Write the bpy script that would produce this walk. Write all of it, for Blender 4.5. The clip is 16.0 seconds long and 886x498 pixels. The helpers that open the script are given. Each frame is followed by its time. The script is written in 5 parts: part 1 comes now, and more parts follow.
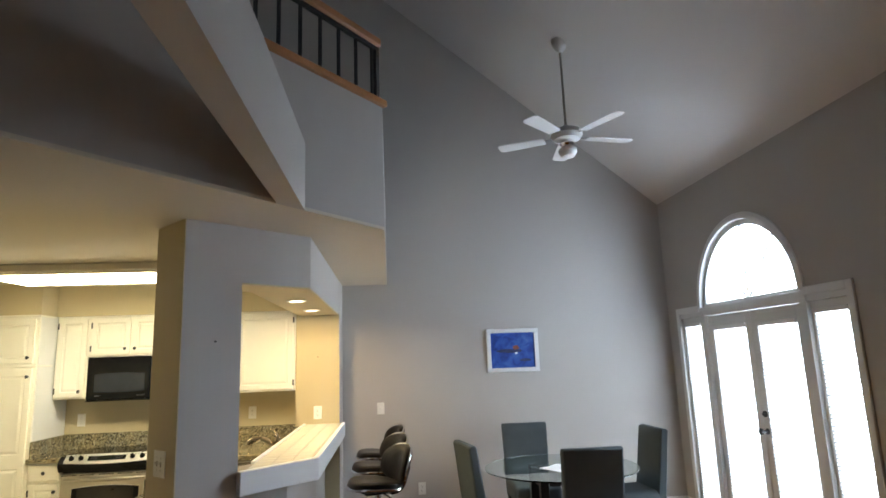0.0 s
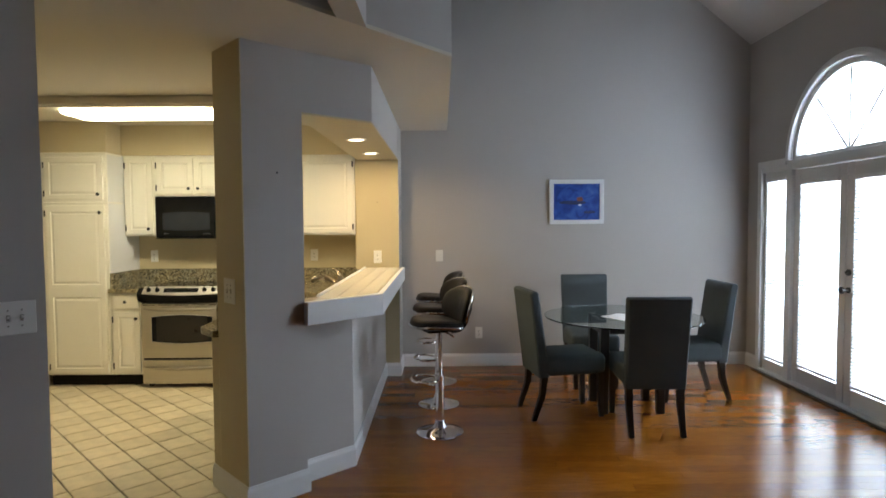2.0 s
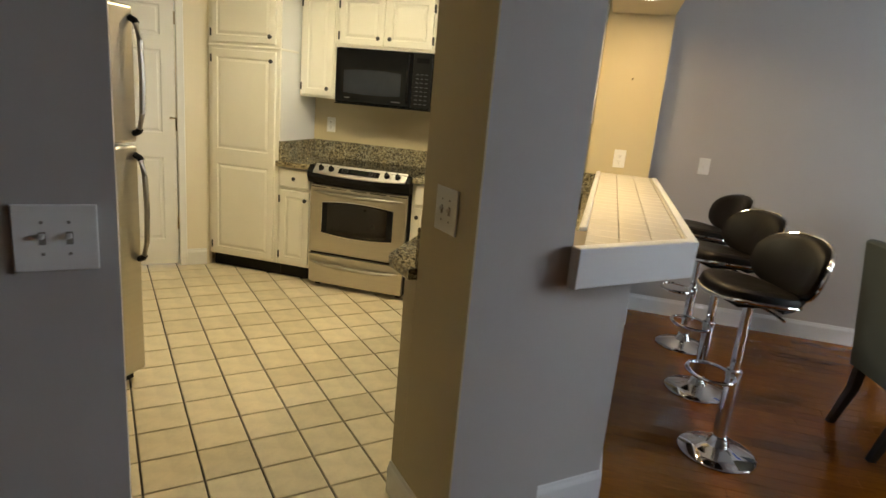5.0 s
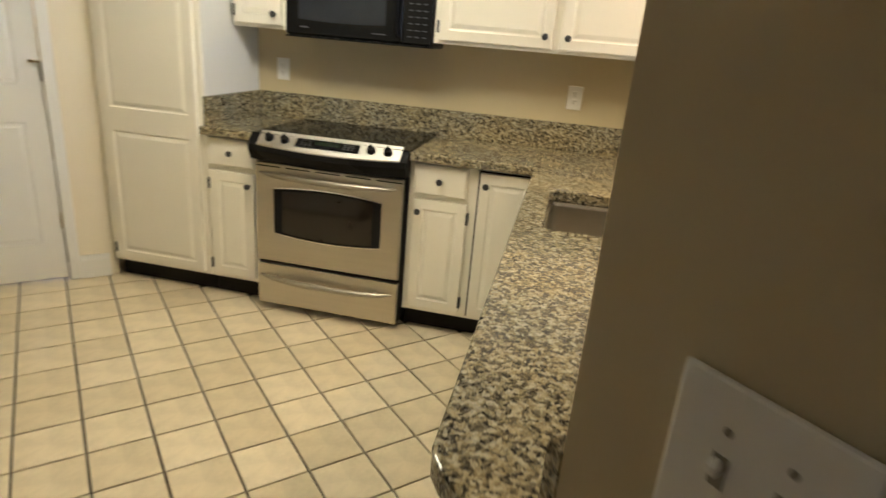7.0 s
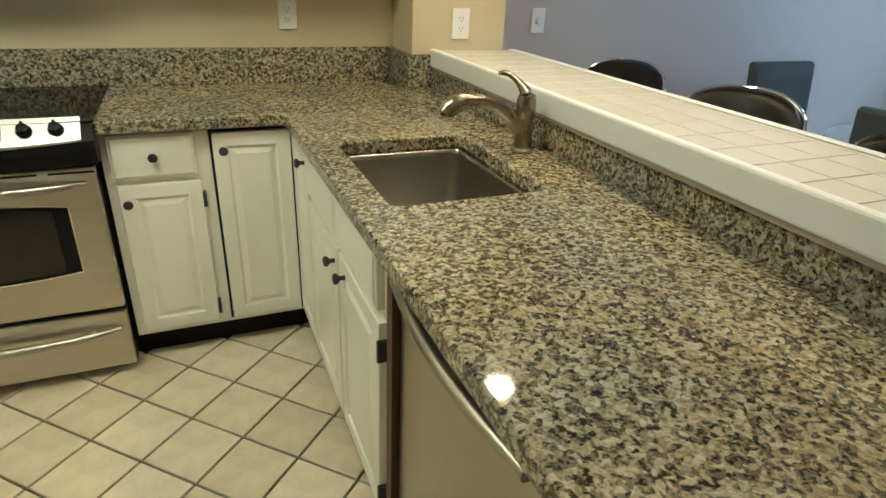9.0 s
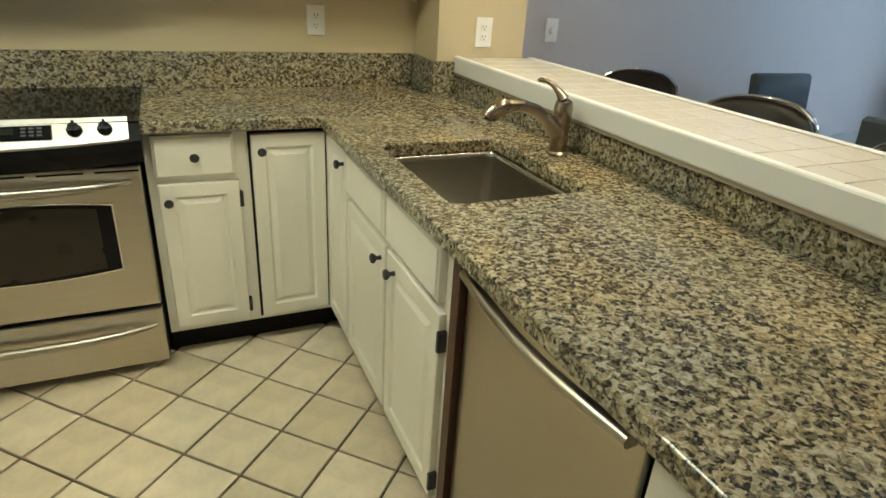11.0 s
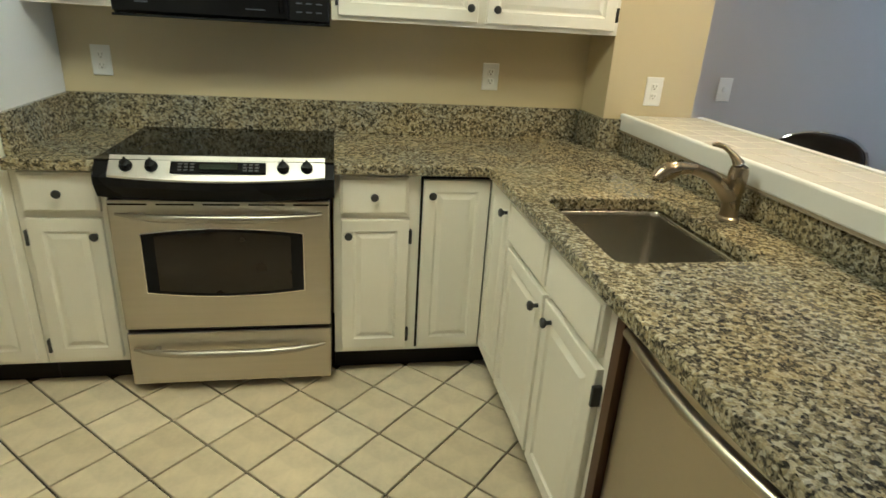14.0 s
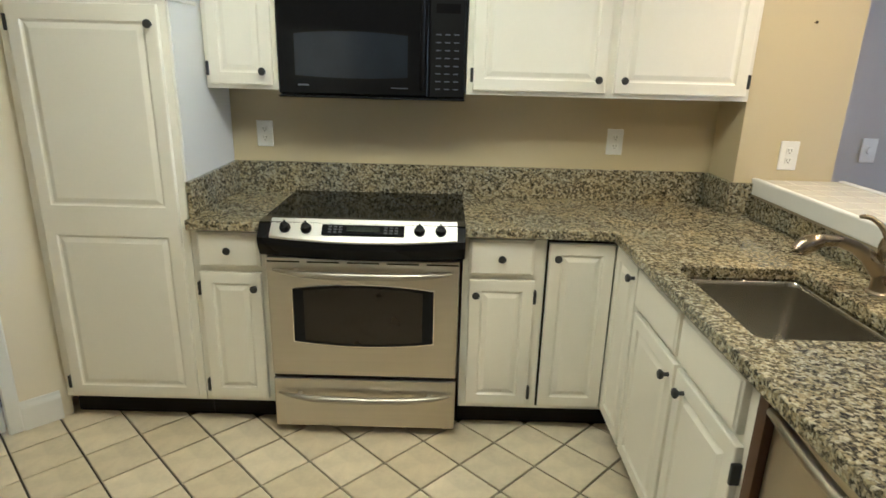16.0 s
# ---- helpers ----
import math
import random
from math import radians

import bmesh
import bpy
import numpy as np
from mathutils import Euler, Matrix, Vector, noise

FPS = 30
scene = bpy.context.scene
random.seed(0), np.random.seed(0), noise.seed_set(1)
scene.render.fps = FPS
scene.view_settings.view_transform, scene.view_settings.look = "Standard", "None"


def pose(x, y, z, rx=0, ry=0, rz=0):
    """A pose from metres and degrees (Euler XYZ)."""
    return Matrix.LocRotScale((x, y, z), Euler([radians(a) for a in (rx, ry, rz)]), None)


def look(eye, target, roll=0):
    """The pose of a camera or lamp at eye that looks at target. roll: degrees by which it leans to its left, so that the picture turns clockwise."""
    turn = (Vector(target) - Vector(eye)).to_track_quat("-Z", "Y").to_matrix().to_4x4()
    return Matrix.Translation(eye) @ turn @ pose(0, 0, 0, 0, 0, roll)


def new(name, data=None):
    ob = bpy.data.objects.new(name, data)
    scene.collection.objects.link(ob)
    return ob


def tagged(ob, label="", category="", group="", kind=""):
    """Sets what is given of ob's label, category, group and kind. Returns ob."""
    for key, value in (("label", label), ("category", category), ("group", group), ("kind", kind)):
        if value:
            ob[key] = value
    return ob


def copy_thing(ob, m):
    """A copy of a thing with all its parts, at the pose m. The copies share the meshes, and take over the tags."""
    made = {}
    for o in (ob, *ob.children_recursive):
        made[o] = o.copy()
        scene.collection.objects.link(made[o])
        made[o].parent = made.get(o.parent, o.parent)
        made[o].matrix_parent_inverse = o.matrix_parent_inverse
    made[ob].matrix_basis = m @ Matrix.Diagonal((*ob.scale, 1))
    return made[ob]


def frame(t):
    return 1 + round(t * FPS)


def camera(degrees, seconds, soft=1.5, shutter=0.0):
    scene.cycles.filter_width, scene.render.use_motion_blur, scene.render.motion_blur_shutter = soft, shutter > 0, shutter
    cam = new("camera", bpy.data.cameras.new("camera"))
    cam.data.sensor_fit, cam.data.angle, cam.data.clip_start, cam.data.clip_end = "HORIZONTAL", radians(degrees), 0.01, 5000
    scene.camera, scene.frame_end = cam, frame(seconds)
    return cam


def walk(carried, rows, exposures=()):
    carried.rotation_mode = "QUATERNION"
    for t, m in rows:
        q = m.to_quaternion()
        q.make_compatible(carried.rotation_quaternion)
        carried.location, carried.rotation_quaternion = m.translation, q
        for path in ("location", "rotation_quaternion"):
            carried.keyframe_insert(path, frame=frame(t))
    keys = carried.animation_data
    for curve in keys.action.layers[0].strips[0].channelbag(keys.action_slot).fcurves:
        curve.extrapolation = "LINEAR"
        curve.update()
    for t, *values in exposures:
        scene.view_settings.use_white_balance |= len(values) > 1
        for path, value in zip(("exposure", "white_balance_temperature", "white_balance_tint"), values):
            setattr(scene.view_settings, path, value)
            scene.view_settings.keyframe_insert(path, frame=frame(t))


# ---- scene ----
cam = camera(73.6, 16.0, shutter=0.4)
PATH = [
    (0, (2.852, -6.254, 1.64), (3.036, -4.296, 2.005), -2.1),
    (0.5, (2.837, -6.183, 1.614), (2.977, -4.207, 1.888), -1.8),
    (1, (2.806, -6.106, 1.571), (2.903, -4.115, 1.735), -1.5),
    (1.5, (2.779, -6.04, 1.537), (2.832, -4.041, 1.571), -1.0),
    (2, (2.765, -6.019, 1.514), (2.77, -4.021, 1.421), -0.4),
    (2.5, (2.738, -6.0, 1.489), (2.694, -4.011, 1.284), 0.4),
    (3, (2.67, -5.859, 1.481), (2.555, -3.884, 1.182), 1.3),
    (3.5, (2.564, -5.601, 1.469), (2.347, -3.647, 1.104), 2.3),
    (4, (2.451, -5.237, 1.455), (2.078, -3.314, 1.053), 3.6),
    (4.5, (2.276, -4.898, 1.457), (1.802, -3.002, 1.031), 4.9),
    (4.7, (2.188, -4.753, 1.473), (1.699, -2.868, 1.019), 5.3),
    (6.8, (1.522, -3.335, 1.416), (1.081, -1.494, 0.773), 5.6),
    (7, (1.472, -3.217, 1.418), (1.115, -1.365, 0.749), 5.0),
    (7.5, (1.295, -3.06, 1.395), (1.363, -1.20, 0.665), 3.8),
    (8, (1.214, -2.86, 1.393), (1.607, -1.078, 0.576), 3.1),
    (8.2, (1.189, -2.766, 1.394), (1.670, -1.015, 0.552), 2.7),
    (10.3, (0.894, -2.626, 1.393), (1.747, -1.027, 0.548), 4.4),
    (10.5, (0.888, -2.637, 1.388), (1.726, -1.027, 0.548), 4.4),
    (11, (0.874, -2.662, 1.392), (1.652, -1.023, 0.552), 3.8),
    (11.5, (0.861, -2.677, 1.4), (1.572, -1.006, 0.563), 3.3),
    (12, (0.855, -2.684, 1.401), (1.489, -0.974, 0.58), 2.8),
    (12.5, (0.84, -2.692, 1.405), (1.405, -0.948, 0.606), 2.9),
    (13, (0.827, -2.701, 1.409), (1.317, -0.923, 0.637), 3.0),
    (13.5, (0.807, -2.703, 1.416), (1.229, -0.898, 0.667), 3.3),
    (14, (0.781, -2.708, 1.436), (1.134, -0.883, 0.699), 3.6),
    (14.5, (0.763, -2.744, 1.469), (1.027, -0.898, 0.747), 3.4),
    (15, (0.737, -2.756, 1.478), (0.913, -0.886, 0.792), 3.0),
    (15.5, (0.71, -2.769, 1.494), (0.792, -0.878, 0.847), 2.3),
    (16, (0.692, -2.781, 1.509), (0.69, -0.872, 0.913), 1.5),
]
walk(cam, [(t, look(eye, target, roll)) for t, eye, target, roll in PATH],
     [(0.0, 0.20, 6520, 13), (1.5, -0.17, 6480, 14), (3.0, -0.36, 6620, 15), (4.7, -0.31, 6900, 14), (7.0, -0.22, 5980, 20), (8.0, -0.36, 5430, 12), (10.3, -0.34, 5490, 8), (14.5, -0.43, 5470, 8), (16.0, -0.31, 5240, 15)])


# ---- light ----
world = bpy.data.worlds.new("world")
scene.world = world
world.use_nodes = True
sky = world.node_tree.nodes.new("ShaderNodeTexSky")
sky.sky_type, sky.sun_disc, sky.sun_elevation, sky.sun_rotation = "NISHITA", False, radians(48), radians(-60)
world.node_tree.links.new(sky.outputs[0], world.node_tree.nodes["Background"].inputs[0])
world.node_tree.nodes["Background"].inputs[1].default_value = 0.10


def lamp(name, kind, m, power, colour, size=0.1, size_y=None, spread=180):
    d = bpy.data.lights.new(name, kind)
    d.energy, d.color = power, colour
    if kind == "AREA":
        d.shape, d.size, d.size_y = ("RECTANGLE", size, size_y) if size_y else ("DISK", size, size)
        d.spread = radians(spread)
    elif kind == "SUN":
        d.angle = radians(size)
    ob = new(name, d)
    ob.matrix_world = m
    return ob


lamp("sun", "SUN", look((20, 8, 24), (5, -1, 0)), 0.8, (1.0, 0.96, 0.9), 30)
DAY = (0.68, 0.83, 1.0)
lamp("window_light", "AREA", look((6.045, -1.33, 1.05), (0, -1.33, 1.3)), 5, DAY, 2.3, 2.0)
lamp("arch_light", "AREA", look((6.045, -1.33, 2.38), (0, -1.33, 3.9)), 24, DAY, 1.2, 0.5)
# Added lamp outside, stands for sky; aimed to brighten the floor by the doors.
lamp("sky_light", "AREA", look((7.6, 0.1, 2.9), (5.0, -2.3, 0)), 165, DAY, 2.4, 1.6, 80)
WARM = (1.0, 0.945, 0.60)
lamp("kitchen_light", "AREA", look((0.48, -1.36, 2.325), (0.48, -1.36, 0)), 7, WARM, 1.05, 0.38)
for y in (-0.845, -1.71):
    lamp("can_light", "AREA", look((2.155, y, 2.1035), (2.155, y, 0)), 10.5, (1.0, 0.74, 0.38), 0.11)


# ---- materials ----
def nodes_of(name):
    m = bpy.data.materials.new(name)
    m.use_nodes = True
    nt = m.node_tree
    return m, nt, nt.nodes["Principled BSDF"]


def add(nt, kind, **values):
    n = nt.nodes.new(kind)
    for key, v in values.items():
        n.inputs[key.replace("_", " ")].default_value = v
    return n


def coords(nt, scale=(1, 1, 1)):
    tc = nt.nodes.new("ShaderNodeTexCoord")
    mp = add(nt, "ShaderNodeMapping", Scale=scale)
    nt.links.new(tc.outputs["Object"], mp.inputs["Vector"])
    return mp.outputs["Vector"]


def ramp(nt, source, stops):
    r = nt.nodes.new("ShaderNodeValToRGB")
    e = r.color_ramp.elements
    while len(e) < len(stops):
        e.new(0.5)
    for k, (p, c) in zip(e, stops):
        k.position, k.color = p, (*c, 1)
    nt.links.new(source, r.inputs[0])
    return r.outputs[0]


def mix(nt, a, b, f, mode="MIX"):
    n = nt.nodes.new("ShaderNodeMix")
    n.data_type, n.blend_type = "RGBA", mode
    for socket, v in ((n.inputs[0], f), (n.inputs[6], a), (n.inputs[7], b)):
        if isinstance(v, (int, float)):
            socket.default_value = v
        elif isinstance(v, tuple):
            socket.default_value = (*v, 1)
        else:
            nt.links.new(v, socket)
    return n.outputs[2]


def bump(nt, bsdf, height, strength, distance=0.002):
    b = add(nt, "ShaderNodeBump", Strength=strength, Distance=distance)
    nt.links.new(height, b.inputs["Height"])
    nt.links.new(b.outputs[0], bsdf.inputs["Normal"])


def surface(name, colour, rough, metal=0.0, var=0.08, big=1.5, fine=120.0, relief=0.1, stretch=(1, 1, 1), random_tint=0.0, gloss_var=0.08, coat=0.0):
    """Paint, plastic, metal, cloth: a base colour with stains at a large scale and grain and relief at a fine one."""
    m, nt, b = nodes_of(name)
    v = coords(nt, stretch)
    n1 = add(nt, "ShaderNodeTexNoise", Scale=big, Detail=5.0)
    n2 = add(nt, "ShaderNodeTexNoise", Scale=fine, Detail=3.0)
    nt.links.new(v, n1.inputs["Vector"]), nt.links.new(v, n2.inputs["Vector"])
    dark, light = tuple(c * (1 - var) for c in colour), tuple(min(1, c * (1 + var)) for c in colour)
    c = ramp(nt, n1.outputs[0], [(0.3, dark), (0.7, light)])
    c = mix(nt, c, mix(nt, dark, light, n2.outputs[0]), 0.4)
    if random_tint:
        info = nt.nodes.new("ShaderNodeObjectInfo")
        c = mix(nt, c, ramp(nt, info.outputs["Random"], [(0, tuple(1 - random_tint * k for k in (1, 1.1, 1.4))), (1, (1, 1, 1))]), 1.0, "MULTIPLY")
    nt.links.new(c, b.inputs["Base Color"])
    b.inputs["Metallic"].default_value = metal
    b.inputs["Coat Weight"].default_value = coat
    mr = add(nt, "ShaderNodeMapRange", To_Min=max(0.02, rough - gloss_var), To_Max=rough + gloss_var)
    nt.links.new(n1.outputs[0], mr.inputs["Value"])
    nt.links.new(mr.outputs[0], b.inputs["Roughness"])
    if relief:
        bump(nt, b, n2.outputs[0], relief)
    return m


def granite_material():
    m, nt, b = nodes_of("granite")
    v = coords(nt)
    warp = add(nt, "ShaderNodeTexNoise", Scale=55.0, Detail=3.0)
    nt.links.new(v, warp.inputs["Vector"])
    v2 = mix(nt, v, warp.outputs["Color"], 0.016)
    cells = add(nt, "ShaderNodeTexVoronoi", Scale=126.0)
    small = add(nt, "ShaderNodeTexVoronoi", Scale=230.0)
    clump = add(nt, "ShaderNodeTexNoise", Scale=78.0, Detail=2.0)
    cloud = add(nt, "ShaderNodeTexNoise", Scale=4.0, Detail=4.0)
    for n in (cells, small):
        nt.links.new(v2, n.inputs["Vector"])
    for n in (clump, cloud):
        nt.links.new(v, n.inputs["Vector"])
    sep = nt.nodes.new("ShaderNodeSeparateColor")
    nt.links.new(cells.outputs["Color"], sep.inputs[0])
    spread = nt.nodes.new("ShaderNodeMath")
    spread.operation = "MULTIPLY_ADD"
    nt.links.new(clump.outputs[0], spread.inputs[0])
    spread.inputs[1].default_value, spread.inputs[2].default_value = 1.15, -0.575
    crystal = nt.nodes.new("ShaderNodeMath")
    nt.links.new(sep.outputs[0], crystal.inputs[0]), nt.links.new(spread.outputs[0], crystal.inputs[1])
    c1 = ramp(nt, crystal.outputs[0], [(0.0, (0.012, 0.012, 0.013)), (0.30, (0.026, 0.025, 0.025)), (0.40, (0.12, 0.115, 0.095)), (0.50, (0.30, 0.26, 0.165)), (0.74, (0.40, 0.37, 0.28)), (0.96, (0.56, 0.55, 0.49))])
    sep2 = nt.nodes.new("ShaderNodeSeparateColor")
    nt.links.new(small.outputs["Color"], sep2.inputs[0])
    c2 = ramp(nt, sep2.outputs[0], [(0.0, (0.015, 0.015, 0.016)), (0.34, (0.08, 0.08, 0.075)), (0.55, (0.38, 0.34, 0.23)), (1.0, (0.56, 0.54, 0.47))])
    c = mix(nt, c1, c2, 0.34)
    c = mix(nt, c, ramp(nt, cloud.outputs[0], [(0.40, (0.80, 0.79, 0.73)), (0.62, (0.98, 0.88, 0.68))]), 1.0, "MULTIPLY")
    nt.links.new(c, b.inputs["Base Color"])
    b.inputs["Roughness"].default_value = 0.06
    return m


def wood_floor_material():
    m, nt, b = nodes_of("hardwood")
    v = coords(nt, (0.9, 9.0, 1.0))
    grain = add(nt, "ShaderNodeTexNoise", Scale=9.0, Detail=8.0, Roughness=0.65)
    broad = add(nt, "ShaderNodeTexNoise", Scale=1.0, Detail=2.0)
    nt.links.new(v, grain.inputs["Vector"]), nt.links.new(coords(nt), broad.inputs["Vector"])
    geo = nt.nodes.new("ShaderNodeNewGeometry")
    c = ramp(nt, grain.outputs[0], [(0.2, (0.155, 0.049, 0.004)), (0.55, (0.245, 0.084, 0.007)), (0.85, (0.34, 0.130, 0.014))])
    c = mix(nt, c, ramp(nt, geo.outputs["Random Per Island"], [(0.0, (0.80, 0.76, 0.70)), (1.0, (1.08, 1.05, 1.0))]), 1.0, "MULTIPLY")
    nt.links.new(c, b.inputs["Base Color"])
    b.inputs["Specular IOR Level"].default_value = 0.5
    mr = add(nt, "ShaderNodeMapRange", To_Min=0.13, To_Max=0.25)
    nt.links.new(broad.outputs[0], mr.inputs["Value"])
    nt.links.new(mr.outputs[0], b.inputs["Roughness"])
    bump(nt, b, grain.outputs[0], 0.05, 0.001)
    return m


def glass_material(name, tint, rough=0.0):
    m, nt, b = nodes_of(name)
    b.inputs["Base Color"].default_value = (*tint, 1)
    b.inputs["Transmission Weight"].default_value = 1.0
    b.inputs["Roughness"].default_value = rough
    b.inputs["IOR"].default_value = 1.45
    return m


def glow(name, colour, strength):
    m, nt, b = nodes_of(name)
    b.inputs["Base Color"].default_value = (*colour, 1)
    b.inputs["Emission Color"].default_value = (*colour, 1)
    b.inputs["Emission Strength"].default_value = strength
    return m


def painting_material():
    m, nt, b = nodes_of("painting")
    v = coords(nt)
    n = add(nt, "ShaderNodeTexNoise", Scale=9.0, Detail=6.0, Distortion=1.2)
    nt.links.new(v, n.inputs["Vector"])
    c = ramp(nt, n.outputs[0], [(0.3, (0.014, 0.035, 0.20)), (0.5, (0.028, 0.085, 0.37)), (0.65, (0.05, 0.13, 0.44)), (0.85, (0.13, 0.22, 0.50))])
    nt.links.new(c, b.inputs["Base Color"])
    b.inputs["Roughness"].default_value = 0.35
    bump(nt, b, n.outputs[0], 0.2)
    return m


GREIGE = surface("greige_paint", (0.472, 0.445, 0.418), 0.62, var=0.025, big=0.8, fine=260, relief=0.06)
# Kitchen walls: the lamps' warm light is put into this wall colour.
WARMWALL = surface("warm_lit_wall", (0.56, 0.475, 0.30), 0.6, var=0.03, big=0.9, fine=260, relief=0.06)
PALE = surface("pale_wall_tone", (0.76, 0.695, 0.565), 0.55, var=0.03, big=0.9, fine=260, relief=0.06)
CEIL = surface("ceiling_paint", (0.72, 0.70, 0.68), 0.75, var=0.02, big=0.7, fine=180, relief=0.12)
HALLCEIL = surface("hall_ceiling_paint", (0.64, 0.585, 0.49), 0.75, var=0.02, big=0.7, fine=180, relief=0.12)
TRIM = surface("white_trim_paint", (0.76, 0.76, 0.75), 0.38, var=0.03, fine=90, relief=0.03)
CAB = surface("cabinet_paint", (0.83, 0.80, 0.715), 0.36, var=0.035, big=2.2, fine=70, relief=0.05)
SIDE = surface("cool_side_white", (0.74, 0.74, 0.72), 0.4, var=0.02, fine=70, relief=0.02)
GRANITE = granite_material()
WOOD = wood_floor_material()
TILE = surface("ceramic_tile", (0.75, 0.655, 0.49), 0.34, var=0.19, big=11, fine=60, relief=0.05, random_tint=0.17)
GROUT = surface("grout", (0.065, 0.050, 0.036), 0.9, var=0.15, big=5, fine=200, relief=0.3)
BARTILE = surface("white_bar_tile", (0.74, 0.70, 0.605), 0.22, var=0.03, big=6, fine=60, relief=0.02, random_tint=0.04)
BARGROUT = surface("bar_grout", (0.30, 0.25, 0.18), 0.9, var=0.1, fine=200)
STEEL = surface("brushed_steel", (0.54, 0.505, 0.44), 0.33, 1.0, var=0.05, big=2, fine=40, relief=0.05, stretch=(0.6, 1, 26), gloss_var=0.04)
PANELSTEEL = surface("panel_steel", (0.67, 0.66, 0.64), 0.34, 1.0, var=0.04, big=3, fine=60, relief=0.02)
# Darker copy of the steel: the dishwasher's dim reflections are put into its colour.
DISHSTEEL = surface("shaded_dish_steel", (0.43, 0.39, 0.315), 0.31, 1.0, var=0.06, big=2.5, fine=60, relief=0.015, gloss_var=0.04)
HANDLESTEEL = surface("satin_handle_steel", (0.42, 0.39, 0.34), 0.36, 1.0, var=0.06, big=3, fine=60, relief=0.02)
SINKSTEEL = surface("sink_steel", (0.52, 0.495, 0.445), 0.25, 1.0, var=0.03, big=3, fine=60, relief=0.015)
CHROME = surface("chrome", (0.82, 0.82, 0.82), 0.06, 1.0, var=0.02, fine=30, relief=0.0, gloss_var=0.03)
NICKEL = surface("brushed_nickel", (0.36, 0.305, 0.23), 0.27, 1.0, var=0.06, fine=150, relief=0.03)
PEWTER = surface("dark_pewter", (0.06, 0.06, 0.063), 0.35, 0.7, var=0.15, fine=200)
BLACK = surface("black_plastic", (0.012, 0.012, 0.013), 0.28, var=0.2, fine=150, relief=0.03)
BLACKGLASS = surface("black_glass", (0.008, 0.008, 0.009), 0.07, var=0.2, fine=40, relief=0.0, gloss_var=0.02)
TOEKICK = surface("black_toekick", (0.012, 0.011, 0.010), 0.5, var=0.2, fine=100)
LEATHER = surface("black_leather", (0.010, 0.008, 0.007), 0.36, var=0.2, big=8, fine=220, relief=0.25)
FABRIC = surface("blue_grey_fabric", (0.080, 0.098, 0.108), 0.85, var=0.14, big=5, fine=420, relief=0.5)
DARKWOOD = surface("espresso_wood", (0.018, 0.013, 0.011), 0.38, var=0.3, big=8, fine=60, relief=0.08, stretch=(1, 1, 0.15))
OAK = surface("oak_rail", (0.40, 0.17, 0.055), 0.4, var=0.15, big=6, fine=50, relief=0.1, stretch=(1, 1, 0.3))
IRON = surface("black_iron", (0.012, 0.012, 0.013), 0.5, var=0.2, fine=100)
PLATE = surface("white_switch_plastic", (0.80, 0.79, 0.75), 0.35, var=0.02, fine=80, relief=0.0)
SLOT = surface("dark_slot", (0.26, 0.24, 0.20), 0.6, var=0.1, fine=80)
BLIND = surface("white_blind_slat", (0.82, 0.82, 0.82), 0.5, var=0.03, fine=60)
REDWOOD = surface("bare_brown_wood", (0.085, 0.038, 0.018), 0.5, var=0.2, big=6, fine=60, stretch=(1, 1, 0.2))
PAPER = surface("white_paper", (0.8, 0.8, 0.8), 0.7, var=0.03, fine=60)
PAINTING = painting_material()
for m, spec in ((LEATHER, 0.2), (FABRIC, 0.25), (TOEKICK, 0.12), (BLACK, 0.08), (BLACKGLASS, 0.12)):
    m.node_tree.nodes["Principled BSDF"].inputs["Specular IOR Level"].default_value = spec
DUSK = surface("dusk_blue_paint", (0.045, 0.05, 0.12), 0.45, var=0.5, big=30, fine=90)
RUST = surface("rust_paint", (0.30, 0.09, 0.05), 0.5, var=0.35, big=25, fine=90)
GLASS = glass_material("window_glass", (0.96, 0.98, 0.98))
TABLEGLASS = glass_material("table_glass", (0.80, 0.93, 0.90))
LENS = glow("lamp_lens", (1.0, 0.925, 0.60), 20.5)
CANLENS = glow("can_lens", (1.0, 0.86, 0.60), 9.0)
def outdoors_material():
    m, nt, b = nodes_of("bright_daylight")
    v = coords(nt)
    n = add(nt, "ShaderNodeTexNoise", Scale=2.6, Detail=7.0, Roughness=0.7)
    nt.links.new(v, n.inputs["Vector"])
    c = ramp(nt, n.outputs[0], [(0.34, (0.22, 0.32, 0.34)), (0.46, (0.52, 0.66, 0.74)), (0.56, (0.82, 0.91, 1.0))])
    nt.links.new(c, b.inputs["Emission Color"])
    b.inputs["Base Color"].default_value = (0.5, 0.55, 0.55, 1)
    b.inputs["Emission Strength"].default_value = 10.0
    return m


OUTSIDE = outdoors_material()
GREEN = surface("dim_display", (0.006, 0.013, 0.008), 0.15, var=0.1, relief=0.0)
OVENGLASS = surface("oven_window_glass", (0.016, 0.011, 0.009), 0.09, var=0.5, big=9, fine=30, relief=0.0, gloss_var=0.02)


# ---- mesh helpers ----
def link(name, bm, material, smooth=False):
    me = bpy.data.meshes.new(name)
    bmesh.ops.recalc_face_normals(bm, faces=bm.faces)
    bm.to_mesh(me)
    bm.free()
    me.materials.append(material)
    if smooth:
        for p in me.polygons:
            p.use_smooth = True
        me.set_sharp_from_angle(angle=radians(40))
    return new(name, me)


def part(name, bm, material, parent, label="", smooth=False):
    """A bmesh as one mesh object under a thing or a part. Meshes are in the thing's root space as built."""
    ob = link(name, bm, material, smooth)
    ob.parent = parent
    if parent.type == "EMPTY":
        ob.matrix_parent_inverse = parent.matrix_basis.inverted()
    return tagged(ob, label)


